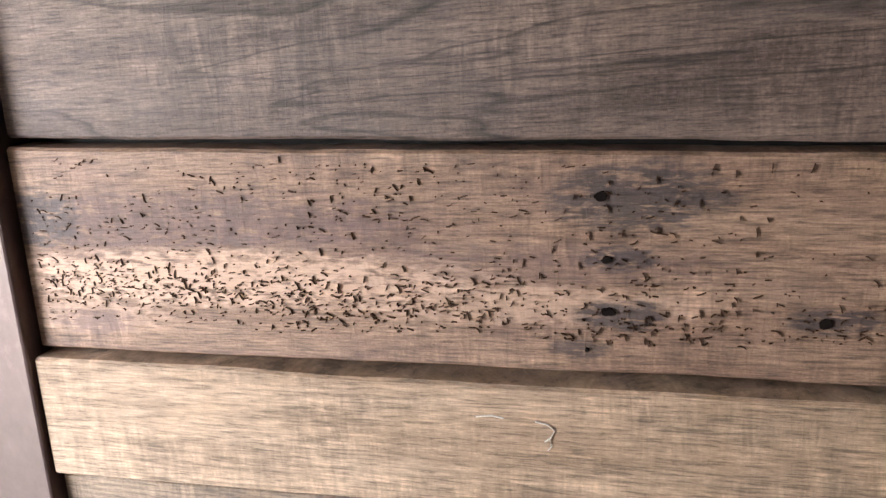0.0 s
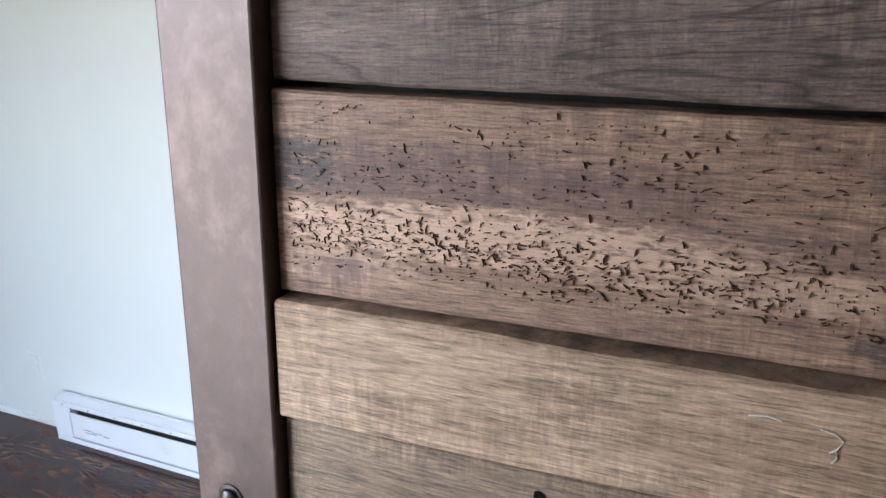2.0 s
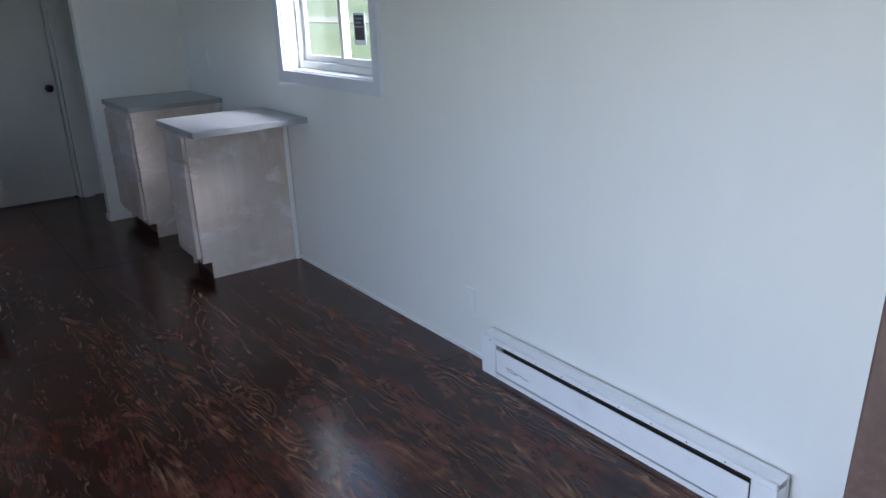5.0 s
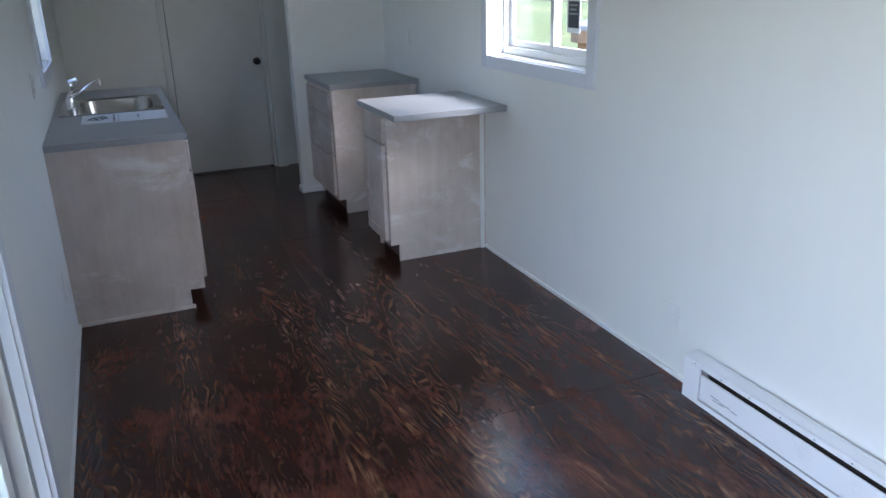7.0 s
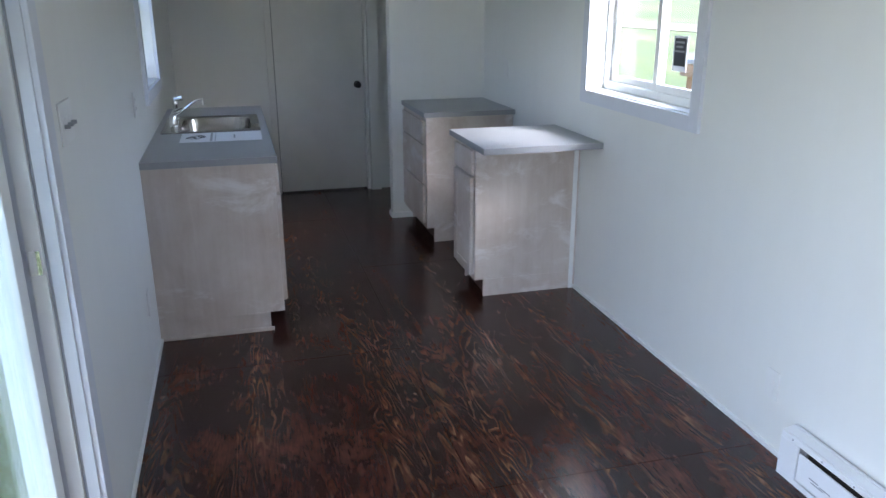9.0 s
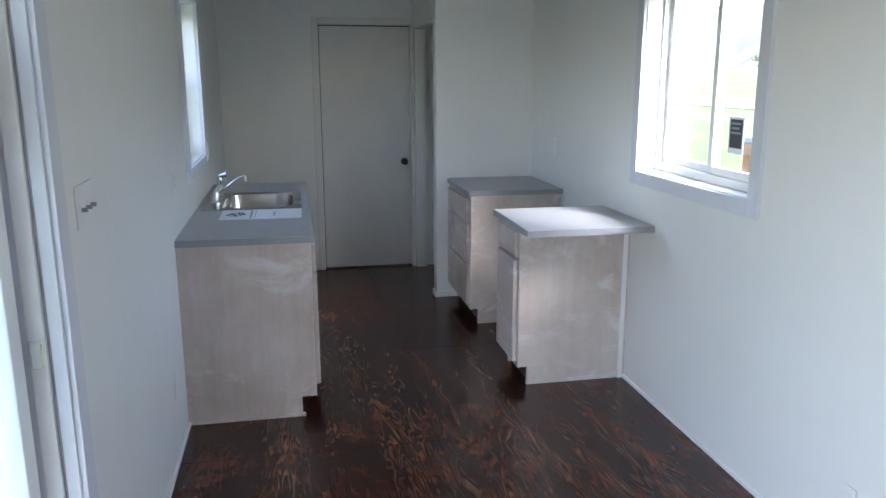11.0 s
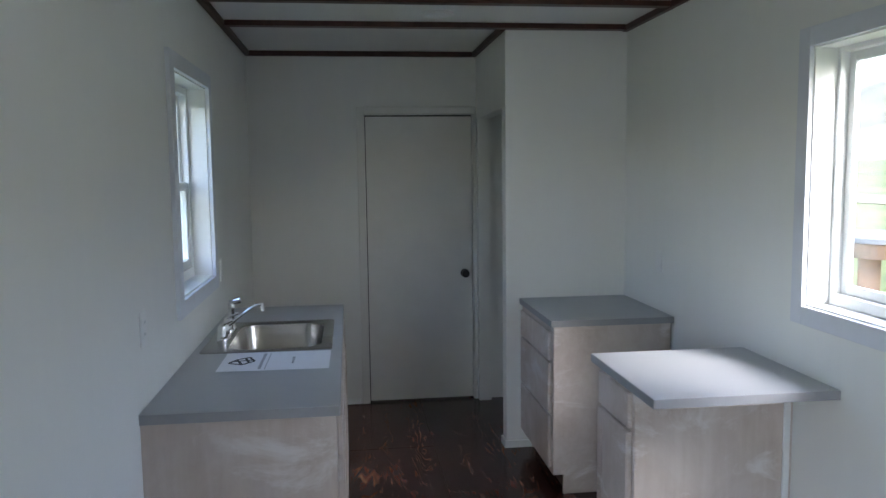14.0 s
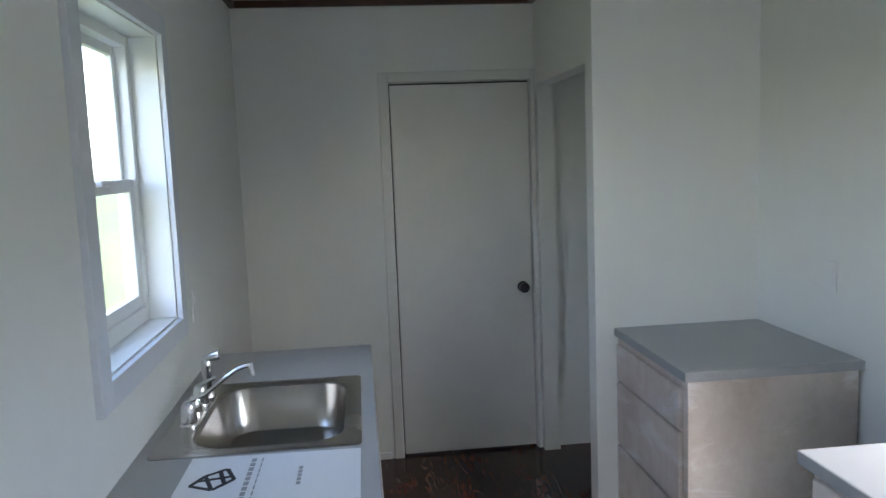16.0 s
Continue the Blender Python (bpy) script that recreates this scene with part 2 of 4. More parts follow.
WORM.node_tree.nodes["Principled BSDF"].inputs["Specular IOR Level"].default_value = 0.05
CHALK = plain("chalk", (0.74, 0.68, 0.60), 0.9, 0, 0.25, 400)
BRONZE = bronze_steel()
BOLT = plain("dark_bolt", (0.05, 0.045, 0.045), 0.35, 0.8, 0.1)
ENAMEL = plain("white_enamel", (0.80, 0.81, 0.83), 0.3, 0, 0.02)
PLATE = plain("white_plastic", (0.78, 0.78, 0.77), 0.35, 0, 0.02)
BRACKET = plain("grey_bracket", (0.30, 0.31, 0.33), 0.45, 0.5, 0.06)
PAPER = plain("paper", (0.86, 0.87, 0.90), 0.6, 0, 0.015)
INK = plain("ink", (0.03, 0.03, 0.035), 0.6, 0, 0.1)
INK_PALE = plain("pale_ink", (0.35, 0.36, 0.38), 0.6, 0, 0.1)
LABEL_DARK = plain("label_ink", (0.05, 0.055, 0.07), 0.5, 0, 0.1)
YELLOW = plain("yellow_label", (0.62, 0.55, 0.12), 0.5, 0, 0.1)
SPOOL_TOP = plain("weathered_grey_top", (0.20, 0.19, 0.20), 0.7, 0, 0.2, 9)
SPOOL = plain("weathered_timber", (0.20, 0.115, 0.07), 0.8, 0, 0.3, 9)
HILL = hillside()
GRASS = grass()
DIRT = plain("gravel_track", (0.20, 0.165, 0.10), 0.95, 0, 0.2, 0.8, 20)
CLAD = plain("outside_cladding", (0.26, 0.2, 0.15), 0.7, 0, 0.2, 5)

IRON, DUSK, FRESH = (0.05, 0.04, 0.042), (0.125, 0.07, 0.065), (0.62, 0.40, 0.285)
OAK_GREY = old_oak("grey_oak", (0.075, 0.046, 0.038), (0.245, 0.168, 0.134), 0.12, 0.3, 0.75, (0.09, 0.07, 0.07), 0.6, 1.7)
OAK_WORM = old_oak("worm_eaten_oak", (0.165, 0.088, 0.058), (0.40, 0.25, 0.168), 0.1, 0.7, 0.6, (0.16, 0.085, 0.075), 0.6, 4.1,
                   ((-0.25, 1.482, 0.22, 0.03, 0.6, DUSK), (0.0, 1.452, 0.16, 0.02, 0.5, DUSK), (-0.378, 1.484, 0.05, 0.03, 0.75, IRON),
                    (-0.24, 1.440, 0.26, 0.028, 0.95, FRESH), (-0.02, 1.425, 0.16, 0.018, 0.6, FRESH), (-0.35, 1.408, 0.09, 0.018, 0.6, FRESH),
                    (0.062, 1.496, 0.07, 0.028, 0.8, IRON), (0.05, 1.457, 0.03, 0.011, 0.75, IRON), (0.05, 1.42, 0.038, 0.013, 0.85, IRON),
                    (0.024, 1.396, 0.026, 0.009, 0.7, IRON), (0.174, 1.419, 0.036, 0.011, 0.8, IRON), (-0.341, 1.404, 0.05, 0.014, 0.7, DUSK)))
OAK_PALE = old_oak("pale_oak", (0.315, 0.20, 0.125), (0.54, 0.37, 0.25), 0.42, 0.75, 0.5, (0.40, 0.265, 0.175), 0.4, 8.6)
OAK_MID = old_oak("mid_oak", (0.18, 0.118, 0.075), (0.36, 0.255, 0.175), 0.25, 0.6, 0.8, (0.18, 0.13, 0.10), 0.5, 12.9)


# ---- mesh helpers ----
def box(bm, x0, x1, y0, y1, z0, z1, bevel=0.0, segs=2):
    """A box, with rounded edges where bevel is given."""
    made = bmesh.ops.create_cube(bm, size=1.0, matrix=Matrix.LocRotScale(((x0 + x1) / 2, (y0 + y1) / 2, (z0 + z1) / 2), None, (abs(x1 - x0), abs(y1 - y0), abs(z1 - z0))))
    if bevel:
        edges = {e for v in made["verts"] for e in v.link_edges}
        bmesh.ops.bevel(bm, geom=list(edges), offset=bevel, segments=segs, affect="EDGES", profile=0.5)
    return bm


def boxed(*args, **kw):
    return box(bmesh.new(), *args, **kw)


def rod(bm, a, b, r0, r1=None, n=16):
    a, b = Vector(a), Vector(b)
    m = Matrix.Translation((a + b) / 2) @ (b - a).to_track_quat("Z", "Y").to_matrix().to_4x4()
    bmesh.ops.create_cone(bm, cap_ends=True, segments=n, radius1=r0, radius2=r0 if r1 is None else r1, depth=(b - a).length, matrix=m)
    return bm


def rodded(*args, **kw):
    return rod(bmesh.new(), *args, **kw)


def lathe(profile, centre, axis="Z", n=28):
    """Turns (radius, height) pairs about an axis through centre."""
    bm = bmesh.new()
    turn = {"Z": Matrix(), "X": Matrix.Rotation(radians(90), 4, "Y"), "Y": Matrix.Rotation(radians(-90), 4, "X")}[axis]
    m = Matrix.Translation(centre) @ turn
    rings = []
    for r, h in profile:
        rings.append([bm.verts.new(m @ Vector((max(r, 1e-4) * math.cos(2 * math.pi * k / n), max(r, 1e-4) * math.sin(2 * math.pi * k / n), h))) for k in range(n)])
    for a, b in zip(rings, rings[1:]):
        for k in range(n):
            bm.faces.new((a[k], a[(k + 1) % n], b[(k + 1) % n], b[k]))
    bm.faces.new(rings[0][::-1])
    bm.faces.new(rings[-1])
    return bm


def tube(points, radius, n=12):
    """A bent tube through points."""
    bm = bmesh.new()
    pts = [Vector(p) for p in points]
    rings = []
    for k, p in enumerate(pts):
        way = (pts[min(k + 1, len(pts) - 1)] - pts[max(k - 1, 0)]).normalized()
        side = way.cross(Vector((0, 0, 1)))
        side = side.normalized() if side.length > 0.05 else Vector((1, 0, 0))
        up = side.cross(way)
        rings.append([bm.verts.new(p + radius * (math.cos(2 * math.pi * i / n) * side + math.sin(2 * math.pi * i / n) * up)) for i in range(n)])
    for a, b in zip(rings, rings[1:]):
        for i in range(n):
            bm.faces.new((a[i], a[(i + 1) % n], b[(i + 1) % n], b[i]))
    bm.faces.new(rings[0][::-1])
    bm.faces.new(rings[-1])
    return bm


def to_mesh(name, bm, material, smooth=False):
    bmesh.ops.recalc_face_normals(bm, faces=bm.faces[:])
    me = bpy.data.meshes.new(name)
    bm.to_mesh(me)
    bm.free()
    me.materials.append(material)
    if smooth:
        me.shade_smooth()
        me.set_sharp_from_angle(angle=radians(40))
    return me


def part(name, bm, material, parent, label="", smooth=False):
    ob = new(name, to_mesh(name, bm, material, smooth))
    ob.parent = parent
    if label:
        tagged(ob, label)
    return ob


def thing(name, label, category, at=(0, 0, 0), group="", kind=""):
    ob = new(name)
    ob.location = at
    ob.empty_display_size = 0.05
    return tagged(ob, label, category, group, kind)


def solid(name, bm, material, label, category, kind="structure", smooth=False, group=""):
    return tagged(new(name, to_mesh(name, bm, material, smooth)), label, category, group, kind)


# ---- the shell ----
LEFT, RIGHT, FAR, NEAR, TOP = -0.385, 1.937, -7.40, 1.60, 2.505
THICK = 0.15
GROUND = -0.5


def wall_with_holes(name, y0, y1, x0, x1, z1, holes, label):
    """A wall along x from the floor to z1 with rectangular openings (x0, x1, z0, z1), in order of x."""
    bm = bmesh.new()
    at = x0
    for hx0, hx1, hz0, hz1 in sorted(holes):
        box(bm, at, hx0, y0, y1, -0.12, z1)
        if hz0 > -0.12:
            box(bm, hx0, hx1, y0, y1, -0.12, hz0)
        box(bm, hx0, hx1, y0, y1, hz1, z1)
        at = hx1
    box(bm, at, x1, y0, y1, -0.12, z1)
    bmesh.ops.remove_doubles(bm, verts=bm.verts[:], dist=1e-5)
    return solid(name, bm, WALL, label, "wall")


WIN_R = (-4.522, -3.51, 1.168, 2.095)
WIN_L = (-5.82, -5.075, 1.17, 2.085)
SLIDE = (-2.655, -0.86, 0.0, 2.05)
wall_with_holes("wall_north", RIGHT, RIGHT + THICK, FAR - THICK, NEAR + THICK, TOP + 0.1, [WIN_R], "smooth white painted wall with one slider window")
wall_with_holes("wall_south", LEFT - THICK, LEFT, FAR - THICK, NEAR + THICK, TOP + 0.1, [WIN_L, SLIDE], "smooth white painted wall with window and patio door")
DOOR_Y0, DOOR_Y1, DOOR_Z = 0.415, 1.18, 2.07
bm = bmesh.new()
box(bm, FAR - 0.12, FAR, LEFT, DOOR_Y0, -0.12, TOP)
box(bm, FAR - 0.12, FAR, DOOR_Y1, RIGHT, -0.12, TOP)
box(bm, FAR - 0.12, FAR, DOOR_Y0, DOOR_Y1, DOOR_Z, TOP)
solid("wall_west", bm, WALL, "white painted end wall around the door", "wall")
solid("wall_west_back", boxed(FAR - 0.32, FAR - 0.28, LEFT, RIGHT, -0.12, TOP), WALL, "plain wall behind the closed door", "wall")
solid("wall_east", boxed(NEAR, NEAR + THICK, LEFT, RIGHT, -0.12, TOP + 0.1), WALL, "plain white end wall", "wall")
PX, PY = -6.37, 1.208
bm = bmesh.new()
box(bm, PX - 0.1, PX, PY, RIGHT, 0, TOP)
box(bm, FAR, FAR + 0.06, PY, PY + 0.09, 0, TOP)
box(bm, FAR + 0.06, PX - 0.1, PY, PY + 0.09, 2.04, TOP)
solid("wall_partition", bm, WALL, "white partition wall with an open side doorway", "wall")
bm = bmesh.new()
box(bm, -0.34, NEAR, 0.562, 0.65, 0, TOP)
box(bm, -0.34, -0.25, 0.65, RIGHT, 0, TOP)
solid("wall_inner", bm, WALL, "white inner wall behind the plank door", "wall")
solid("ceiling", boxed(FAR - 0.3, NEAR, LEFT, RIGHT, TOP, TOP + 0.1), CEIL, "flat white ceiling with dark battens", "ceiling")
floor = thing("floor", "dark-stained plywood floor with bold grain and gloss", "floor", kind="structure")
solid("subfloor", boxed(FAR - 0.3, NEAR, LEFT, RIGHT, -0.12, -0.019), GAP, "dark subfloor under the plywood", "subfloor")
WS = (RIGHT - LEFT) / 2
for row in range(2):
    x = FAR - 0.3 - (0 if row else 1.2)
    while x < NEAR:
        a, b = max(x, FAR - 0.3), min(x + 2.438, NEAR)
        if b - a > 0.05:
            part("plywood_sheet", boxed(a + 0.0007, b - 0.0007, LEFT + row * WS + 0.0007, LEFT + (row + 1) * WS - 0.0007, -0.019, 0.0, bevel=0.0012, segs=1), FLOOR, floor)
        x += 2.44

# dark battens across the ceiling and cornice strips along the walls
def batten(name, label, *b):
    solid(name, boxed(*b, bevel=0.004), BATTEN, label, "trim")

for x in (-5.72, -4.97, -3.96, -2.74, -1.52, -0.3):
    batten("ceiling_batten", "dark mahogany ceiling batten", x - 0.03, x + 0.03, LEFT + 0.03, RIGHT - 0.03, TOP - 0.028, TOP)
batten("ceiling_batten", "dark mahogany ceiling batten above the partition", PX + 0.001, PX + 0.06, LEFT + 0.03, RIGHT - 0.03, TOP - 0.03, TOP)
batten("cornice", "dark mahogany cornice strip", FAR, NEAR, LEFT, LEFT + 0.03, TOP - 0.035, TOP)
batten("cornice", "dark mahogany cornice strip", PX, -0.34, RIGHT - 0.03, RIGHT, TOP - 0.035, TOP)
batten("cornice", "dark mahogany cornice strip", FAR, FAR + 0.03, LEFT + 0.03, PY - 0.03, TOP - 0.035, TOP)
batten("cornice", "dark mahogany cornice strip", FAR + 0.0, PX, PY - 0.03, PY, TOP - 0.035, TOP)

# thin white beads where the walls meet the floor
def bead(*b):
    solid("baseboard", boxed(*b, bevel=0.003), VINYL, "thin white painted floor bead", "baseboard")

bead(-4.575, -0.34, RIGHT - 0.014, RIGHT, 0, 0.02)
bead(-5.66, -4.96, RIGHT - 0.012, RIGHT, 0, 0.018)
bead(-4.415, SLIDE[0] - 0.08, LEFT, LEFT + 0.012, 0, 0.018)
bead(FAR, FAR + 0.012, LEFT, DOOR_Y0 - 0.07, 0, 0.04)
bead(PX, PX + 0.014, PY - 0.014, 1.39, 0, 0.045)
bead(PX - 0.1, PX, PY - 0.014, PY, 0, 0.045)
bead(FAR + 0.02, PX - 0.1, RIGHT - 0.014, RIGHT, 0, 0.045)
bead(-4.577, -4.566, RIGHT - 0.04, RIGHT - 0.0145, 0.0, 0.875)


# ---- windows and doors ----
def ring(bm, u0, u1, z0, z1, w, y0, y1, wb=None, bevel=0.003):
    """Four bars round an opening in a wall along x."""
    wb = w if wb is None else wb
    box(bm, u0, u0 + w, y0, y1, z0, z1, bevel)
    box(bm, u1 - w, u1, y0, y1, z0, z1, bevel)
    box(bm, u0 + w, u1 - w, y0, y1, z0, z0 + wb, bevel)
    box(bm, u0 + w, u1 - w, y0, y1, z1 - w, z1, bevel)
    return bm


def casing(win, hole, side, y, width):
    """Flat painted boards round the opening, proud of the wall; side is +1 where the room lies towards -y."""
    x0, x1, z0, z1 = hole
    a, b = sorted((y, y - side * 0.018))
    for n, bb in (("casing_left", (x0 - width, x0, a, b, z0 - width, z1 + width)), ("casing_right", (x1, x1 + width + (0.012 if side < 0 else 0), a, b, z0 - width, z1 + width)),
                  ("casing_bottom", (x0, x1, a, b, z0 - width, z0)), ("casing_top", (x0, x1, a, b, z1, z1 + width))):
        part(n, boxed(*bb, bevel=0.002), TRIM, win)


def lining(win, hole, ya, yb):
    """White boards lining the depth of the opening."""
    x0, x1, z0, z1 = hole
    t = 0.006
    a, b = sorted((ya, yb))
    part("jamb", boxed(x0, x0 + t, a, b, z0 + t, z1 - t), VINYL, win)
    part("jamb", boxed(x1 - t, x1, a, b, z0 + t, z1 - t), VINYL, win)
    part("sill", boxed(x0, x1, a, b, z0, z0 + t), VINYL, win)
    part("head", boxed(x0, x1, a, b, z1 - t, z1), VINYL, win)


def pane(win, x0, x1, y, z0, z1):
    p = part("pane", boxed(x0, x1, y - 0.002, y + 0.002, z0, z1), GLASS, win)
    p.visible_shadow = False
    return p


# slider window over the bar counter
w1 = thing("window_1", "white vinyl two-pane slider window with painted casing", "window", kind="structure")
casing(w1, WIN_R, 1, RIGHT, 0.068)
lining(w1, WIN_R, RIGHT + 0.001, RIGHT + 0.085)
x0, x1, z0, z1 = WIN_R
part("window_frame", ring(bmesh.new(), x0 + 0.006, x1 - 0.006, z0 + 0.006, z1 - 0.006, 0.018, RIGHT + 0.085, RIGHT + 0.148, 0.04), VINYL, w1)
mid = -4.028
part("sash", ring(bmesh.new(), x0 + 0.024, -3.985, z0 + 0.046, z1 - 0.024, 0.034, RIGHT + 0.118, RIGHT + 0.14), VINYL, w1)
part("sash", ring(bmesh.new(), -4.015, x1 - 0.024, z0 + 0.046, z1 - 0.024, 0.036, RIGHT + 0.093, RIGHT + 0.116), VINYL, w1)
pane(w1, x0 + 0.045, mid, RIGHT + 0.129, z0 + 0.07, z1 - 0.045)
pane(w1, mid, x1 - 0.045, RIGHT + 0.105, z0 + 0.075, z1 - 0.045)
lab = thing("window_label", "white window sticker with dark printed panel on glass", "label")
part("sheet", boxed(-3.868, -3.752, RIGHT + 0.1005, RIGHT + 0.1025, 1.322, 1.478), PAPER, lab)
part("print", boxed(-3.856, -3.764, RIGHT + 0.0992, RIGHT + 0.1004, 1.346, 1.468), LABEL_DARK, lab)
for k, (a, b) in enumerate(((-3.846, -3.776), (-3.842, -3.786), (-3.85, -3.772))):
    part("print_bar", boxed(a, b, RIGHT + 0.0984, RIGHT + 0.0991, 1.446 - 0.02 * k, 1.455 - 0.02 * k), INK_PALE, lab)

# single-hung window over the sink
w2 = thing("window_2", "white vinyl single-hung window with painted casing", "window", kind="structure")
casing(w2, WIN_L, -1, LEFT, 0.066)
lining(w2, WIN_L, LEFT - 0.001, LEFT - 0.085)
x0, x1, z0, z1 = WIN_L
part("window_frame", ring(bmesh.new(), x0 + 0.006, x1 - 0.006, z0 + 0.006, z1 - 0.006, 0.034, LEFT - 0.148, LEFT - 0.085, 0.05), VINYL, w2)
zm = 1.615
part("sash", ring(bmesh.new(), x0 + 0.04, x1 - 0.04, zm - 0.02, z1 - 0.04, 0.03, LEFT - 0.142, LEFT - 0.12), VINYL, w2)
part("sash", ring(bmesh.new(), x0 + 0.04, x1 - 0.04, z0 + 0.056, zm + 0.02, 0.04, LEFT - 0.117, LEFT - 0.094), VINYL, w2)
pane(w2, x0 + 0.06, x1 - 0.06, LEFT - 0.131, zm, z1 - 0.06)
pane(w2, x0 + 0.06, x1 - 0.06, LEFT - 0.106, z0 + 0.08, zm)
part("latch", boxed(-5.48, -5.42, LEFT - 0.094, LEFT - 0.075, zm + 0.004, zm + 0.022, bevel=0.004), VINYL, w2)

# sliding patio door, with its far panel fixed and the near one pushed open behind it
d2 = thing("door_2", "white vinyl sliding glass patio door standing open", "door", kind="structure")
x0, x1, z0, z1 = SLIDE
for n, bb in (("casing_left", (x0 - 0.08, x0, LEFT, LEFT + 0.018, 0.0, z1 + 0.062)), ("casing_right", (x1, x1 + 0.062, LEFT, LEFT + 0.018, 0.0, z1 + 0.062)), ("casing_top", (x0, x1, LEFT, LEFT + 0.018, z1, z1 + 0.062))):
    part(n, boxed(*bb, bevel=0.002), TRIM, d2)
part("jamb", boxed(x0, x0 + 0.012, LEFT - 0.026, LEFT + 0.004, 0.0, z1 - 0.02, bevel=0.002), TRIM, d2)
part("seal", boxed(x0, x0 + 0.006, LEFT - 0.034, LEFT - 0.0265, 0.0, z1 - 0.02), BRACKET, d2, "grey rubber seal")
part("frame_post", boxed(x0, x0 + 0.02, LEFT - 0.072, LEFT - 0.0345, 0.0, z1 - 0.02, bevel=0.003), VINYL, d2)
part("frame_post", boxed(x0, x0 + 0.012, LEFT - THICK, LEFT - 0.0725, 0.0, z1 - 0.02, bevel=0.002), TRIM, d2)
part("jamb", boxed(x1 - 0.02, x1, LEFT - THICK, LEFT + 0.004, 0.0, z1 - 0.02, bevel=0.002), VINYL, d2)
part("head", boxed(x0, x1, LEFT - THICK, LEFT + 0.004, z1 - 0.02, z1), VINYL, d2)
part("threshold", boxed(x0, x1, LEFT - THICK, LEFT, -0.03, 0.012, bevel=0.003), VINYL, d2)
for a, b, ya in ((x0 + 0.02, x0 + 0.93, LEFT - 0.132), (x0 + 0.05, x0 + 0.96, LEFT - 0.092)):
    part("door_panel_frame", ring(bmesh.new(), a, b, 0.014, z1 - 0.021, 0.07, ya - 0.018, ya + 0.018, 0.09), VINYL, d2)
    pane(d2, a + 0.06, b - 0.06, ya, 0.09, z1 - 0.08)
part("strike_plate", boxed(x0 + 0.02, x0 + 0.0235, LEFT - 0.07, LEFT - 0.04, 0.985, 1.05, bevel=0.001), CHROME, d2)
lab2 = thing("door_label", "yellow paper sticker on the patio door glass", "label")
part("sheet", boxed(x0 + 0.14, x0 + 0.24, LEFT - 0.0895, LEFT - 0.0885, 1.52, 1.75), YELLOW, lab2)

# closed interior door
d1 = thing("door_1", "closed flat off-white interior door with black knob", "door", kind="structure")
part("leaf", boxed(FAR - 0.05, FAR - 0.012, DOOR_Y0 + 0.006, DOOR_Y1 - 0.006, 0.014, DOOR_Z - 0.01, bevel=0.002), DOORP, d1)
for n, bb in (("stop_left", (FAR - 0.1, FAR - 0.05, DOOR_Y0, DOOR_Y0 + 0.012, 0, DOOR_Z)), ("stop_right", (FAR - 0.1, FAR - 0.05, DOOR_Y1 - 0.012, DOOR_Y1, 0, DOOR_Z)), ("stop_top", (FAR - 0.1, FAR - 0.05, DOOR_Y0, DOOR_Y1, DOOR_Z - 0.012, DOOR_Z))):
    part(n, boxed(*bb), GAP, d1)
CW = 0.056
for n, bb in (("casing_left", (FAR, FAR + 0.016, DOOR_Y0 - CW, DOOR_Y0 - 0.004, 0, DOOR_Z + CW)), ("casing_right", (FAR, FAR + 0.016, DOOR_Y1 + 0.002, PY - 0.002, 0, DOOR_Z + CW)), ("casing_top", (FAR, FAR + 0.016, DOOR_Y0 - 0.004, DOOR_Y1 + 0.002, DOOR_Z + 0.004, DOOR_Z + CW))):
    part(n, boxed(*bb, bevel=0.004), DOORP, d1)
KN = (FAR - 0.012, 1.118, 0.935)
part("knob", lathe(((0.031, 0.0), (0.031, 0.006), (0.012, 0.009), (0.011, 0.026), (0.022, 0.032), (0.029, 0.042), (0.028, 0.054), (0.018, 0.062), (0.0, 0.064)), KN, "X"), BLACK, d1, "matt black round knob", True)


# ---- plank door beside the entrance ----
pd = thing("barn_door", "reclaimed oak plank door in a bronze steel frame", "door", (-0.1, 0.54, 0.0))


def part_at(name, bm, material, parent, label="", smooth=False):
    """As part(), for a parent that does not stand at the world's origin."""
    ob = part(name, bm, material, parent, label, smooth)
    ob.matrix_parent_inverse = parent.matrix_world.inverted() if parent.parent else Matrix.Translation(parent.location).inverted()
    return ob


def plank(x0, x1, z0, z1, face, back, seed, s0=0.0, s1=0.0, wave=0.0014):
    """A sawn board along x with uneven edges and a slightly cupped face."""
    bm = bmesh.new()
    n, rows = 70, []
    for k in range(n + 1):
        x = x0 + (x1 - x0) * k / n
        lo = z0 + s0 * (x + 0.39) + wave * (noise.noise((x * 9, seed, 0)) + 0.5 * noise.noise((x * 40, seed, 3)))
        hi = z1 + s1 * (x + 0.39) + wave * (noise.noise((x * 9, seed, 7)) + 0.5 * noise.noise((x * 40, seed, 9)))
        f = face + 0.0008 * noise.noise((x * 6, seed, 5))
        c = 0.0022
        rows.append([bm.verts.new(p) for p in ((x, back, lo), (x, f + c, lo), (x, f, lo + c), (x, f, hi - c), (x, f + c, hi), (x, back, hi))])
    for a, b in zip(rows, rows[1:]):
        for i in range(6):
            bm.faces.new((a[i], a[(i + 1) % 6], b[(i + 1) % 6], b[i]))
    bm.faces.new(rows[0])
    bm.faces.new(rows[-1][::-1])
    return bm


FACE, BACK = 0.519, 0.547


def leaned(bm):
    """The door hangs a little out of plumb."""
    for v in bm.verts:
        v.co.x += 0.047 * (v.co.z - 1.4)
    return bm


bpy.context.view_layer.update()
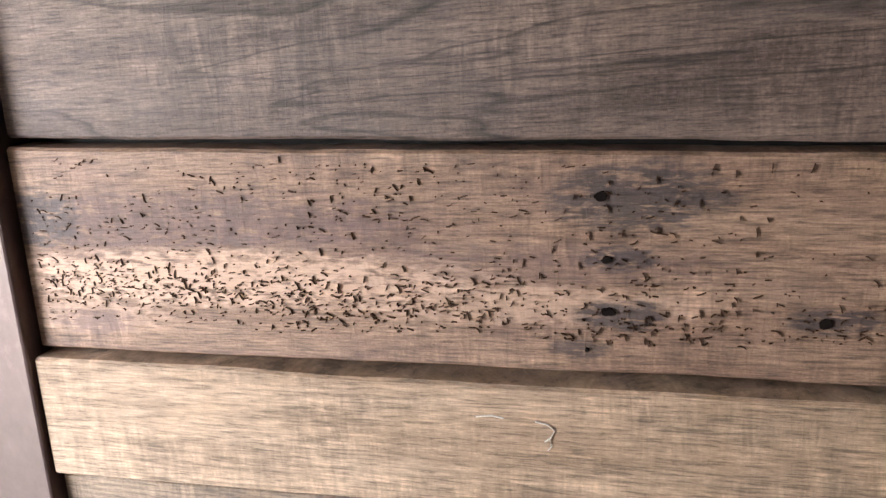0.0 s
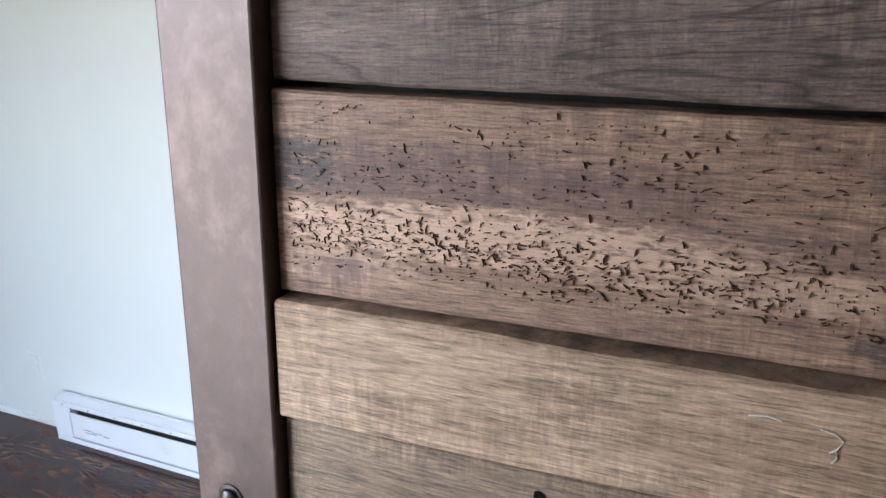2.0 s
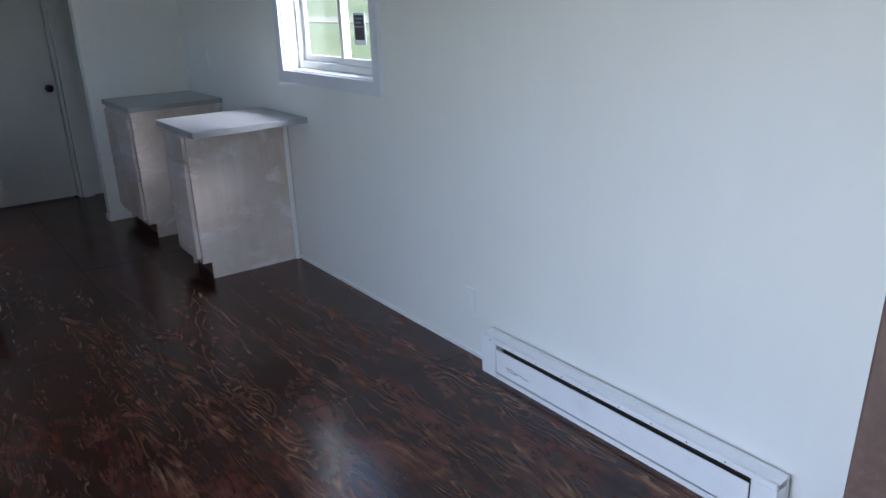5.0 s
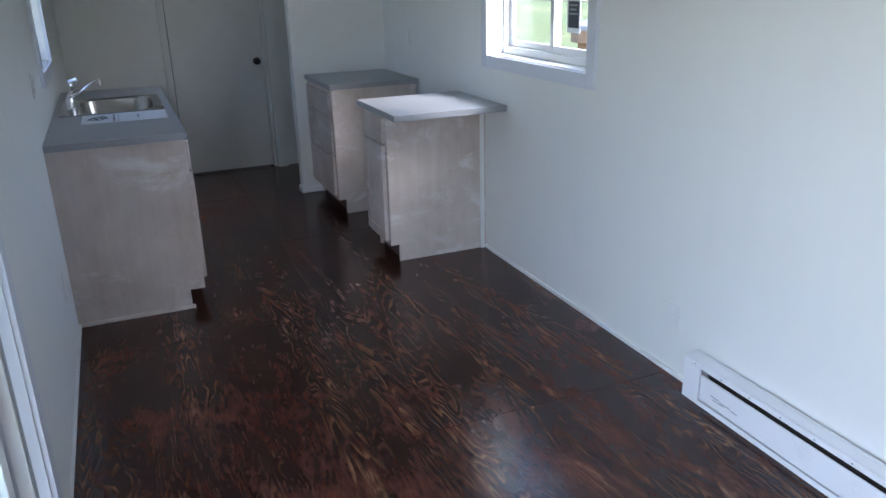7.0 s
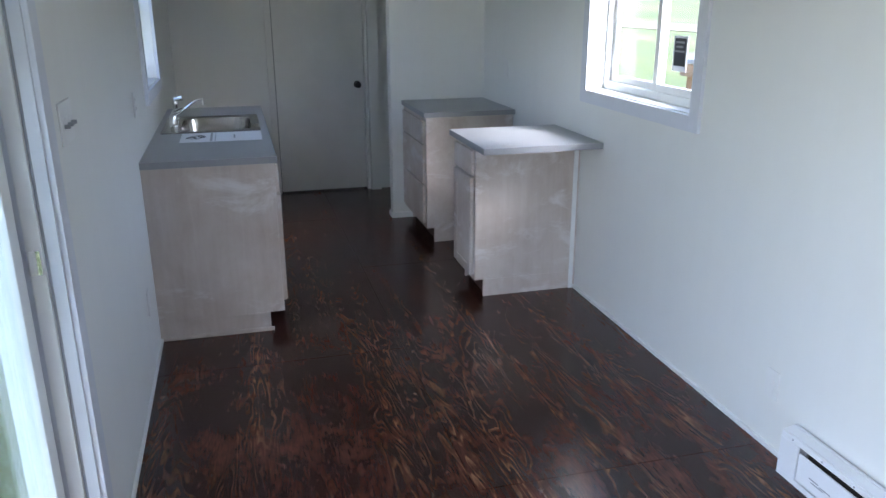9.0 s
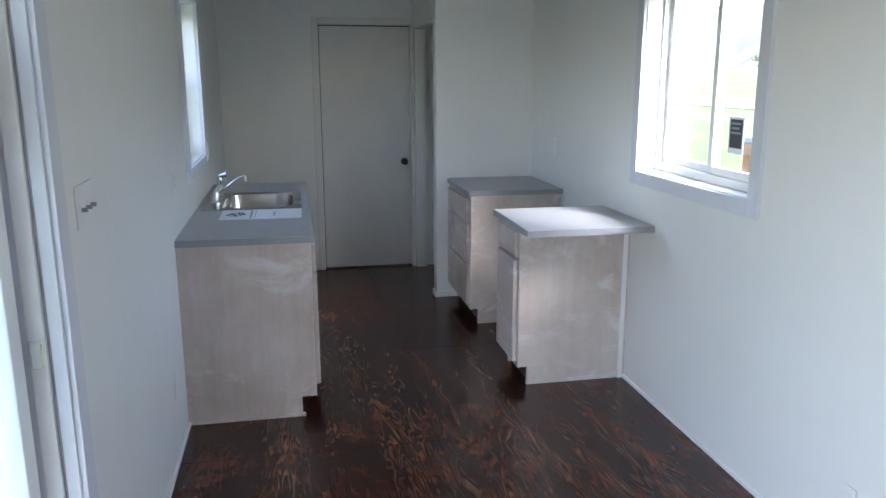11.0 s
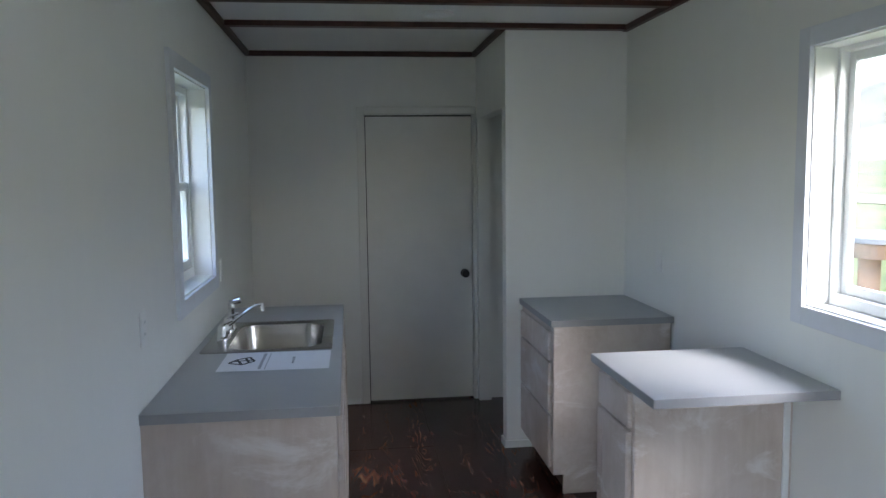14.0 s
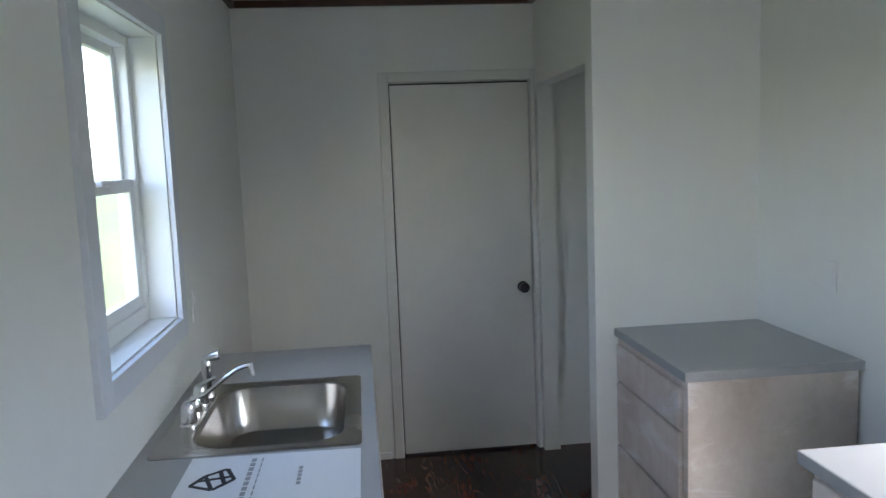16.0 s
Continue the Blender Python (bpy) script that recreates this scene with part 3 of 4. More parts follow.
# bottom, top, face, material, and the slopes of the lower and upper edge
boards = [(1.5445, 1.72, 0.522, OAK_GREY, -0.034, 0.0), (1.3795, 1.5385, 0.519, OAK_WORM, 0.0, -0.034), (1.2705, 1.3745, 0.509, OAK_PALE, 0.018, -0.005), (1.125, 1.2665, 0.517, OAK_MID, 0.0, 0.018)]
z = 1.1215
for k, h in enumerate((0.15, 0.12, 0.165, 0.11, 0.15, 0.14, 0.13, 0.131)):
    boards.append((max(z - h, 0.03), z, 0.518 - 0.003 * (k % 2), (OAK_MID, OAK_PALE, OAK_GREY)[k % 3], 0.0, 0.0))
    z -= h + 0.0035
z = 1.7235
for k, h in enumerate((0.13, 0.16, 0.105)):
    boards.append((z, z + h, 0.518, (OAK_MID, OAK_PALE, OAK_GREY)[k], 0.0, 0.0))
    z += h + 0.0035
worm_board = pale_board = mid_board = None
for k, (a, b, f, m, s0, s1) in enumerate(boards):
    ob = part_at("plank", leaned(plank(-0.397, 0.60, a, b, f, BACK, k * 3.7, s0, s1)), m, pd)
    worm_board = ob if m is OAK_WORM else worm_board
    pale_board = ob if k == 2 else pale_board
    mid_board = ob if k == 3 else mid_board
part_at("backing", leaned(boxed(-0.48, 0.68, 0.5475, 0.5615, 0.02, 2.12)), GAP, pd)
FF = 0.504
part_at("frame_stile", leaned(boxed(-0.4895, -0.400, FF, 0.547, 0.0, 2.135, bevel=0.0025)), BRONZE, pd, "bronze steel edge of the plank door")
part_at("frame_stile", leaned(boxed(0.606, 0.694, FF, 0.547, 0.0, 2.135, bevel=0.0025)), BRONZE, pd)
part_at("frame_rail", leaned(boxed(-0.400, 0.606, FF, 0.547, 2.125, 2.135, bevel=0.002)), BRONZE, pd)
part_at("frame_rail", leaned(boxed(-0.400, 0.606, FF, 0.547, 0.0, 0.026, bevel=0.002)), BRONZE, pd)
for bz in (0.35, 1.18, 1.95):
    b = part_at("bolt", lathe(((0.0135, 0.0), (0.0135, 0.0015), (0.0098, 0.002), (0.0092, 0.005), (0.006, 0.0075), (0.0, 0.008)), (-0.452 + 0.047 * (bz - 1.4), FF + 0.0002, bz), "Y"), BOLT, pd, "", True)
    b.data.transform(Matrix.Translation((0, 2 * (FF + 0.0002), 0)) @ Matrix.Scale(-1, 4, (0, 1, 0)))
    b.data.flip_normals()
bpy.context.view_layer.update()


def nail_hole(x, z, r, seed, board, face):
    """A ragged old nail hole in the board."""
    bm = bmesh.new()
    verts = []
    for k in range(14):
        a = 2 * math.pi * k / 14
        rr = r * (1 + 0.5 * noise.noise((math.cos(a) * 1.3, math.sin(a) * 1.3, seed)))
        verts.append(bm.verts.new((x + 1.2 * rr * math.cos(a), face - 0.0013, z + 0.8 * rr * math.sin(a))))
    f = bm.faces.new(verts)
    out = bmesh.ops.extrude_face_region(bm, geom=[f])
    for v in out["geom"]:
        if isinstance(v, bmesh.types.BMVert):
            v.co.y += 0.004
    ob = part("nail_hole", bm, HOLE, board)
    ob.matrix_parent_inverse = board.matrix_world.inverted()


for k, (hx, hz, r) in enumerate(((0.039, 1.4965, 0.0034), (0.042, 1.4565, 0.0028), (0.042, 1.422, 0.0036), (0.168, 1.4185, 0.0036), (0.029, 1.396, 0.0014))):
    nail_hole(hx, hz, r, k * 2.1, worm_board, FACE)
nail_hole(-0.18, 1.25, 0.004, 5.0, mid_board, 0.517)


def worm_tracks(count):
    """Short dark beetle galleries, thick in the pale band and thin elsewhere."""
    rng = random.Random(11)
    bm = bmesh.new()
    made = 0
    while made < count:
        x, z = rng.uniform(-0.385, 0.34), rng.uniform(1.388, 1.532)
        band = math.exp(-((z - (1.437 - 0.045 * (x + 0.39))) / 0.017) ** 2) * (1.0 if x < -0.02 else 0.4)
        cloud = 0.5 + 0.9 * noise.noise((x * 14, z * 30, 4.0))
        chance = 0.9 * band + 0.35 * max(0, cloud) * (1.0 if x < 0.12 else 0.4)
        if z < 1.402 + 0.02 * noise.noise((x * 8, 1, 1)) or z > 1.531 - 0.034 * (x + 0.39) or rng.random() > chance:
            continue
        made += 1
        upright = rng.random() < 0.33
        length, width = rng.choice((0.0010, 0.0014, 0.0020, 0.0030, 0.0046)) * rng.uniform(0.8, 1.3), rng.uniform(0.00016, 0.00034)
        way = rng.gauss(math.pi / 2 if upright else 0.0, 0.28)
        bend = rng.gauss(0, 0.6)
        spine, cx, cz = [], x, z
        for k in range(4):
            spine.append((cx, cz, width * (0.55 if k in (0, 3) else rng.uniform(0.8, 1.35)), way))
            cx, cz, way = cx + math.cos(way) * length / 3, cz + math.sin(way) * length / 3, way + bend / 3
        y = FACE - 0.0012
        left = [bm.verts.new((px - math.sin(w) * r, y, pz + math.cos(w) * r)) for px, pz, r, w in spine]
        right = [bm.verts.new((px + math.sin(w) * r, y, pz - math.cos(w) * r)) for px, pz, r, w in spine]
        for k in range(3):
            bm.faces.new((left[k], left[k + 1], right[k + 1], right[k]))
        loop = left + right[::-1]
        back = [bm.verts.new((v.co.x, y + 0.003, v.co.z)) for v in loop]
        for k in range(8):
            bm.faces.new((loop[k], loop[(k + 1) % 8], back[(k + 1) % 8], back[k]))
    ob = part("worm_track", bm, WORM, worm_board)
    ob.matrix_parent_inverse = worm_board.matrix_world.inverted()
    tagged(ob, kind="stuff")


worm_tracks(1750)


# a chalk scrawl on the pale board
for pts in (((-0.005, 1.3475), (0.003, 1.346), (0.008, 1.342), (0.005, 1.336), (0.001, 1.333)), ((0.004, 1.336), (0.0055, 1.330), (0.003, 1.3265)), ((-0.045, 1.3485), (-0.034, 1.350), (-0.026, 1.3485))):
    mark = part("chalk_mark", tube([(px, 0.5085, pz) for px, pz in pts], 0.0006, 6), CHALK, pale_board, "white chalk scrawl")
    mark.matrix_parent_inverse = pale_board.matrix_world.inverted()


# ---- kitchen ----
def cabinet(name, label, x0, x1, wall_y, out, fronts, near_x, hinge_gap=0.003):
    """A base cabinet against a wall along x. out is +1 where its front faces +y. fronts: (kind, x0, x1, z0, z1)."""
    depth = 0.615 if out > 0 else 0.617
    front = wall_y + out * depth
    cab = thing(name, label, "cabinet", ((x0 + x1) / 2, wall_y + out * 0.3, 0))
    ya, yb = sorted((wall_y, front))
    ka, kb = sorted((wall_y, front - out * (0.07 if out > 0 else 0.05)))
    part_at("body", boxed(x0 + 0.018, x1 - 0.018, ya, yb, 0.10, 0.73 if name == "sink_cabinet" else 0.881), BIRCH, cab)
    for a, b in ((x0, x0 + 0.018), (x1 - 0.018, x1)):
        bm = box(bmesh.new(), a, b, ya, yb, 0.102, 0.881, 0.0015, 1)
        box(bm, a, b, ka, kb, 0.0, 0.102)
        part_at("side_panel", bm, BIRCH_SIDE if name == "drawer_cabinet" else BIRCH, cab)
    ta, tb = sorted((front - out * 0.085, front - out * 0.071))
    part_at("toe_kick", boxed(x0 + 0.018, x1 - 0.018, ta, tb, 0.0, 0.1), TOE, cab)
    fa, fb = sorted((front, front + out * 0.004))
    part_at("face_frame", boxed(x0, x1, fa, fb, 0.102, 0.881), BIRCH, cab)
    for kind, a, b, c, d in fronts:
        ya, yb = sorted((front + out * 0.0045, front + out * 0.023))
        bm = box(bmesh.new(), a, b, ya, yb, c, d, 0.004, 2)
        leaf = part_at(kind, bm, BIRCH_FRONT, cab)
        if kind == "cabinet_door":
            pa, pb = sorted((front + out * 0.023, front + out * 0.0275))
            bm = bmesh.new()
            w = 0.055
            box(bm, a + 0.003, a + w, pa, pb, c + 0.003, d - 0.003, 0.0015, 1)
            box(bm, b - w, b - 0.003, pa, pb, c + 0.003, d - 0.003, 0.0015, 1)
            box(bm, a + w, b - w, pa, pb, c + 0.003, c + w, 0.0015, 1)
            box(bm, a + w, b - w, pa, pb, d - w, d - 0.003, 0.0015, 1)
            bpy.context.view_layer.update()
            p = part("door_frame", bm, BIRCH_FRONT, leaf)
            p.matrix_parent_inverse = leaf.matrix_world.inverted()
    return cab


def counter(name, label, x0, x1, y0, y1, hole=None):
    """A laminate worktop 40 mm thick, with rounded front edges."""
    bm = bmesh.new()
    if hole:
        a, b, c, d = hole
        box(bm, x0, a, y0, y1, 0.881, 0.915)
        box(bm, b, x1, y0, y1, 0.881, 0.915)
        box(bm, a, b, y0, c, 0.881, 0.915)
        box(bm, a, b, d, y1, 0.881, 0.915)
        bmesh.ops.remove_doubles(bm, verts=bm.verts[:], dist=1e-5)
        dead = [f for f in bm.faces if len(f.verts) == 4 and any(g is not f and (g.calc_center_median() - f.calc_center_median()).length < 1e-4 for e in f.edges for g in e.link_faces)]
        bmesh.ops.delete(bm, geom=dead, context="FACES")
    else:
        box(bm, x0, x1, y0, y1, 0.881, 0.915, 0.004, 3)
    top = thing(name, label, "worktop", ((x0 + x1) / 2, (y0 + y1) / 2, 0.881))
    part_at("slab", bm, LAMINATE, top)
    part_at("edge_band", boxed(x1, x1 + 0.0015, y0 + 0.001, y1 - 0.001, 0.882, 0.9135), EDGE, top)
    front = y1 if y0 == LEFT else y0
    out = 1 if y0 == LEFT else -1
    part_at("edge_band", boxed(x0 + 0.001, x1, *sorted((front, front + out * 0.0015)), 0.882, 0.9135), EDGE, top)
    return top


LX0, LX1 = -6.325, -4.415
# sink run along the south wall
cabinet("sink_cabinet", "whitewashed birch sink base cabinet with panelled doors", LX0, LX1, LEFT, 1,
        [("cabinet_door", LX0 + 0.03 + k * 0.603, LX0 + 0.03 + k * 0.603 + 0.595, 0.13, 0.70) for k in range(3)]
        + [("drawer_front", LX0 + 0.03 + k * 0.603, LX0 + 0.03 + k * 0.603 + 0.595, 0.715, 0.855) for k in range(3)], LX1)
bm = boxed(LX1, LX1 + 0.009, LEFT + 0.012, LEFT + 0.56, 0.0, 0.022, bevel=0.003)
solid("trim", bm, BIRCH, "thin birch strip at the cabinet's foot", "trim")
SK = (-5.885, -5.218, -0.352, 0.205)
counter("sink_worktop", "grey laminate worktop with a steel sink let in", LX0 - 0.02, -4.405, LEFT, 0.246, (SK[0] + 0.02, SK[1] - 0.02, SK[2] + 0.02, SK[3] - 0.02))


def rounded(x0, x1, y0, y1, r, n=6):
    """The corners of a rounded rectangle, anticlockwise."""
    pts = []
    for cx, cy, a0 in ((x1 - r, y1 - r, 0), (x0 + r, y1 - r, 90), (x0 + r, y0 + r, 180), (x1 - r, y0 + r, 270)):
        for k in range(n + 1):
            a = radians(a0 + 90 * k / n)
            pts.append((cx + r * math.cos(a), cy + r * math.sin(a)))
    return pts


def sink_bowl():
    bm = bmesh.new()
    bx0, bx1, by0, by1 = SK[0] + 0.05, SK[1] - 0.05, SK[2] + 0.1, SK[3] - 0.05
    loops = [(rounded(*SK, 0.02), 0.9155), (rounded(*SK, 0.02), 0.9185), (rounded(SK[0] + 0.006, SK[1] - 0.006, SK[2] + 0.006, SK[3] - 0.006, 0.018), 0.9205),
             (rounded(bx0 - 0.008, bx1 + 0.008, by0 - 0.008, by1 + 0.008, 0.108), 0.919), (rounded(bx0, bx1, by0, by1, 0.1), 0.912),
             (rounded(bx0 + 0.012, bx1 - 0.012, by0 + 0.012, by1 - 0.012, 0.095), 0.80), (rounded(bx0 + 0.03, bx1 - 0.03, by0 + 0.03, by1 - 0.03, 0.08), 0.772),
             (rounded(bx0 + 0.07, bx1 - 0.07, by0 + 0.07, by1 - 0.07, 0.06), 0.76)]
    rings = [[bm.verts.new((x, y, zz)) for x, y in pts] for pts, zz in loops]
    for a, b in zip(rings, rings[1:]):
        for k in range(len(a)):
            bm.faces.new((a[k], a[(k + 1) % len(a)], b[(k + 1) % len(a)], b[k]))
    bm.faces.new(rings[-1])
    return bm


sink = thing("sink", "brushed stainless steel drop-in kitchen sink", "sink", (-5.55, -0.07, 0.915))
part_at("bowl", sink_bowl(), STEEL, sink, "", True)
part_at("drain", lathe(((0.045, 0.0), (0.045, 0.003), (0.036, 0.004), (0.03, 0.001), (0.0, 0.0008)), (-5.55, -0.05, 0.7605)), CHROME, sink, "round chrome drain", True)

FX, FY, FZ = -5.545, -0.29, 0.9195
tap = thing("faucet", "chrome two-handle kitchen faucet with raised handle", "faucet", (FX, FY, FZ))
bm = bmesh.new()
pts = rounded(FX - 0.115, FX + 0.115, FY - 0.026, FY + 0.026, 0.025)
rings = [[bm.verts.new((FX + (x - FX) * s, FY + (y - FY) * s, FZ + h)) for x, y in pts] for s, h in ((1.0, 0.0), (1.0, 0.008), (0.96, 0.013))]
for a, b in zip(rings, rings[1:]):
    for k in range(len(a)):
        bm.faces.new((a[k], a[(k + 1) % len(a)], b[(k + 1) % len(a)], b[k]))
bm.faces.new(rings[0][::-1]), bm.faces.new(rings[-1])
part_at("base_plate", bm, CHROME, tap, "", True)
for hx in (-0.1, 0.1):
    part_at("handle_body", lathe(((0.024, 0.0), (0.024, 0.012), (0.021, 0.03), (0.021, 0.05), (0.016, 0.06), (0.0, 0.063)), (FX + hx * 0.86, FY, FZ + 0.011)), CHROME, tap, "", True)
    lv = bmesh.new()
    box(lv, -0.01, 0.01, -0.008, 0.055, 0.0, 0.011, 0.004)
    bmesh.ops.transform(lv, matrix=Matrix.Translation((FX + hx * 0.86, FY, FZ + 0.068)) @ Matrix.Rotation(radians(22), 4, "X"), verts=lv.verts[:])
    part_at("lever", lv, CHROME, tap, "", True)
part_at("spout_body", lathe(((0.02, 0.0), (0.02, 0.02), (0.016, 0.045), (0.013, 0.05), (0.0, 0.052)), (FX, FY, FZ + 0.011)), CHROME, tap, "", True)
part_at("spout", tube([(FX, FY + 0.004, FZ + 0.045), (FX, FY + 0.022, FZ + 0.058), (FX - 0.002, FY + 0.06, FZ + 0.088), (FX - 0.002, FY + 0.10, FZ + 0.118), (FX - 0.003, FY + 0.13, FZ + 0.137), (FX - 0.004, FY + 0.15, FZ + 0.144), (FX - 0.004, FY + 0.168, FZ + 0.146)], 0.0062), CHROME, tap, "", True)
part_at("aerator", rodded((FX - 0.004, FY + 0.17, FZ + 0.152), (FX - 0.004, FY + 0.173, FZ + 0.116), 0.0085, 0.0095), CHROME, tap, "", True)
spr = thing("side_sprayer", "tall chrome side sprayer on the sink rim", "sprayer", (-5.75, FY, FZ))
part_at("collar", lathe(((0.022, 0.0), (0.02, 0.01), (0.014, 0.02), (0.0, 0.021)), (-5.75, FY, FZ)), CHROME, spr, "", True)
part_at("body", lathe(((0.012, 0.0), (0.013, 0.045), (0.017, 0.08), (0.018, 0.1), (0.012, 0.108), (0.0, 0.109)), (-5.75, FY, FZ + 0.018)), CHROME, spr, "", True)
part_at("spray_head", rodded((-5.75, FY - 0.008, FZ + 0.124), (-5.745, FY + 0.045, FZ + 0.138), 0.013, 0.016), CHROME, spr, "", True)

sheet = thing("leaflet", "white printed leaflet with a dark logo", "paper", (-5.07, -0.02, 0.9155))
def on_sheet(u, v, h=0.0):
    """A place on the leaflet: u across the worktop, v towards the sink."""
    return (-4.904 - 0.302 * v + 0.012 * u, -0.232 + 0.432 * u + 0.002 * v, 0.9175 + h)
def sheet_patch(name, quad, material, h):
    bm = bmesh.new()
    lo = [bm.verts.new(on_sheet(u, v, h - 0.0006)) for u, v in quad]
    hi = [bm.verts.new(on_sheet(u, v, h)) for u, v in quad]
    bm.faces.new(hi), bm.faces.new(lo[::-1])
    for k in range(len(quad)):
        bm.faces.new((lo[k], lo[(k + 1) % len(quad)], hi[(k + 1) % len(quad)], hi[k]))
    part_at(name, bm, material, sheet)
sheet_patch("page", ((0, 0), (1, 0), (1, 1), (0, 1)), PAPER, 0.0)
def stroke(a, b, w, name="logo_stroke", m=INK):
    d = Vector((b[0] - a[0], (b[1] - a[1]) * 0.63)).normalized()
    nx, ny = -d.y * w, d.x * w / 0.63
    sheet_patch(name, ((a[0] + nx, a[1] + ny), (a[0] - nx, a[1] - ny), (b[0] - nx, b[1] - ny), (b[0] + nx, b[1] + ny)), m, 0.0008)
for a, b in (((0.07, 0.42), (0.13, 0.6)), ((0.13, 0.6), (0.24, 0.72)), ((0.24, 0.72), (0.30, 0.5)), ((0.30, 0.5), (0.2, 0.32)), ((0.2, 0.32), (0.07, 0.42)), ((0.13, 0.6), (0.2, 0.32)), ((0.1, 0.5), (0.28, 0.56)), ((0.2, 0.70), (0.26, 0.4))):
    stroke(a, b, 0.012)
for k in range(9):
    stroke((0.375, 0.08 + k * 0.095), (0.375, 0.08 + k * 0.095 + 0.07), 0.014, "print_bar", INK_PALE)
for k in range(8):
    stroke((0.425, 0.06 + k * 0.11), (0.425, 0.06 + k * 0.11 + 0.08), 0.004, "print_bar", INK_PALE)
for k in range(5):
    stroke((0.66, 0.32 + k * 0.075), (0.66, 0.32 + k * 0.075 + 0.055), 0.011, "print_bar", INK_PALE)

# bar counter by the window
cabinet("bar_cabinet", "whitewashed birch bar cabinet with drawer and door", -4.955, -4.578, RIGHT, -1,
        [("cabinet_door", -4.935, -4.60, 0.13, 0.70), ("drawer_front", -4.935, -4.60, 0.715, 0.85)], -4.578)
counter("bar_worktop", "grey laminate bar top overhanging its cabinet", -4.96, -4.303, 1.274, RIGHT)
# drawer unit against the partition
cabinet("drawer_cabinet", "whitewashed birch cabinet with three plain drawers", PX, -5.668, RIGHT - 0.009, -1,
        [("drawer_front", PX + 0.03, -5.705, 0.70, 0.85), ("drawer_front", PX + 0.03, -5.705, 0.42, 0.688), ("drawer_front", PX + 0.03, -5.705, 0.13, 0.408)], -5.675)
counter("drawer_worktop", "short grey laminate worktop in the corner", PX + 0.001, -5.65, 1.29, RIGHT)

# ---- baseboard heater ----
HX0, HX1, HY = -2.645, -1.275, RIGHT - 0.013
ht = thing("baseboard_heater", "long white enamel electric baseboard heater", "heater", (-1.96, 1.92, 0.0))
part_at("back", boxed(HX0, HX1, HY - 0.012, HY, 0.02, 0.186), ENAMEL, ht)
hood = bmesh.new()
hood_in = [hood.verts.new((x, y, z)) for x in (HX0, HX1) for y, z in ((HY - 0.0125, 0.184), (HY - 0.05, 0.177), (HY - 0.05, 0.172), (HY - 0.0125, 0.178))]
for k in range(4):
    hood.faces.new((hood_in[k], hood_in[(k + 1) % 4], hood_in[4 + (k + 1) % 4], hood_in[4 + k]))
hood.faces.new(hood_in[:4]), hood.faces.new(hood_in[:3:-1])
part_at("top", hood, ENAMEL, ht, "sloping enamel hood")
part_at("upper_lip", boxed(HX0 + 0.002, HX1 - 0.002, HY - 0.062, HY - 0.0505, 0.156, 0.176, bevel=0.003), ENAMEL, ht)
part_at("front_panel", boxed(HX0 + 0.098, HX1 - 0.09, HY - 0.063, HY - 0.056, 0.03, 0.136, bevel=0.003), ENAMEL, ht)
for a, b in ((HX0, HX0 + 0.09), (HX1 - 0.085, HX1)):
    part_at("end_cap", boxed(a, b, HY - 0.062, HY - 0.0125, 0.022, 0.1555, bevel=0.003), ENAMEL, ht)
part_at("heating_element", boxed(HX0 + 0.091, HX1 - 0.086, HY - 0.046, HY - 0.0125, 0.04, 0.165), GAP, ht, "dark heating element")
part_at("bracket", boxed(HX0 + 0.0905, HX0 + 0.125, HY - 0.055, HY - 0.0465, 0.125, 0.1555), BRACKET, ht, "grey steel bracket in the slot")
for k in range(9):
    u = HX0 + 0.06 + 0.142 * k
    part_at("screw", lathe(((0.0035, 0.0), (0.0035, 0.001), (0.0, 0.0016)), (u, HY - 0.0622, 0.166), "Y", 8), BRACKET, ht)
for a, b, z in ((0.16, 0.205, 0.075), (0.21, 0.26, 0.071), (0.265, 0.30, 0.067), (0.17, 0.23, 0.064)):
    part_at("print_bar", boxed(HX0 + a, HX0 + b, HY - 0.0638, HY - 0.0631, z, z + 0.004), INK_PALE, ht)
part_at("base_strip", boxed(HX0, HX1, HY - 0.06, HY - 0.0125, 0.0, 0.0215), ENAMEL, ht)

# ---- small fittings ----
def plate(name, label, category, x, z, wall, w=0.07, h=0.115, rows=2, slots=False):
    out = 1 if wall == LEFT else -1
    p = thing(name, label, category, (x, wall, z))
    def yy(a, b):
        return sorted((wall + out * a, wall + out * b))
    part_at("cover", boxed(x - w / 2, x + w / 2, *yy(0, 0.006), z - h / 2, z + h / 2, bevel=0.002), PLATE, p)
    if rows:
        for k in (-1, 1):
            part_at("socket", boxed(x - 0.016, x + 0.016, *yy(0.006, 0.0085), z + k * 0.02 - 0.014, z + k * 0.02 + 0.014, bevel=0.001), PLATE, p)
            for s in (-0.007, 0.007) if slots else ():
                part_at("slot", boxed(x + s - 0.0012, x + s + 0.0012, *yy(0.0084, 0.009), z + k * 0.02 - 0.004, z + k * 0.02 + 0.006), BRACKET, p)
    else:
        for k in (-1, 0, 1):
            u = x + k * 0.046
            part_at("switch_slot", boxed(u - 0.006, u + 0.006, *yy(0.006, 0.0072), z - 0.013, z + 0.013), PLATE, p)
            part_at("toggle", boxed(u - 0.0045, u + 0.0045, *yy(0.007, 0.022), z - 0.013, z - 0.002, bevel=0.0015), BRACKET, p)
    return p

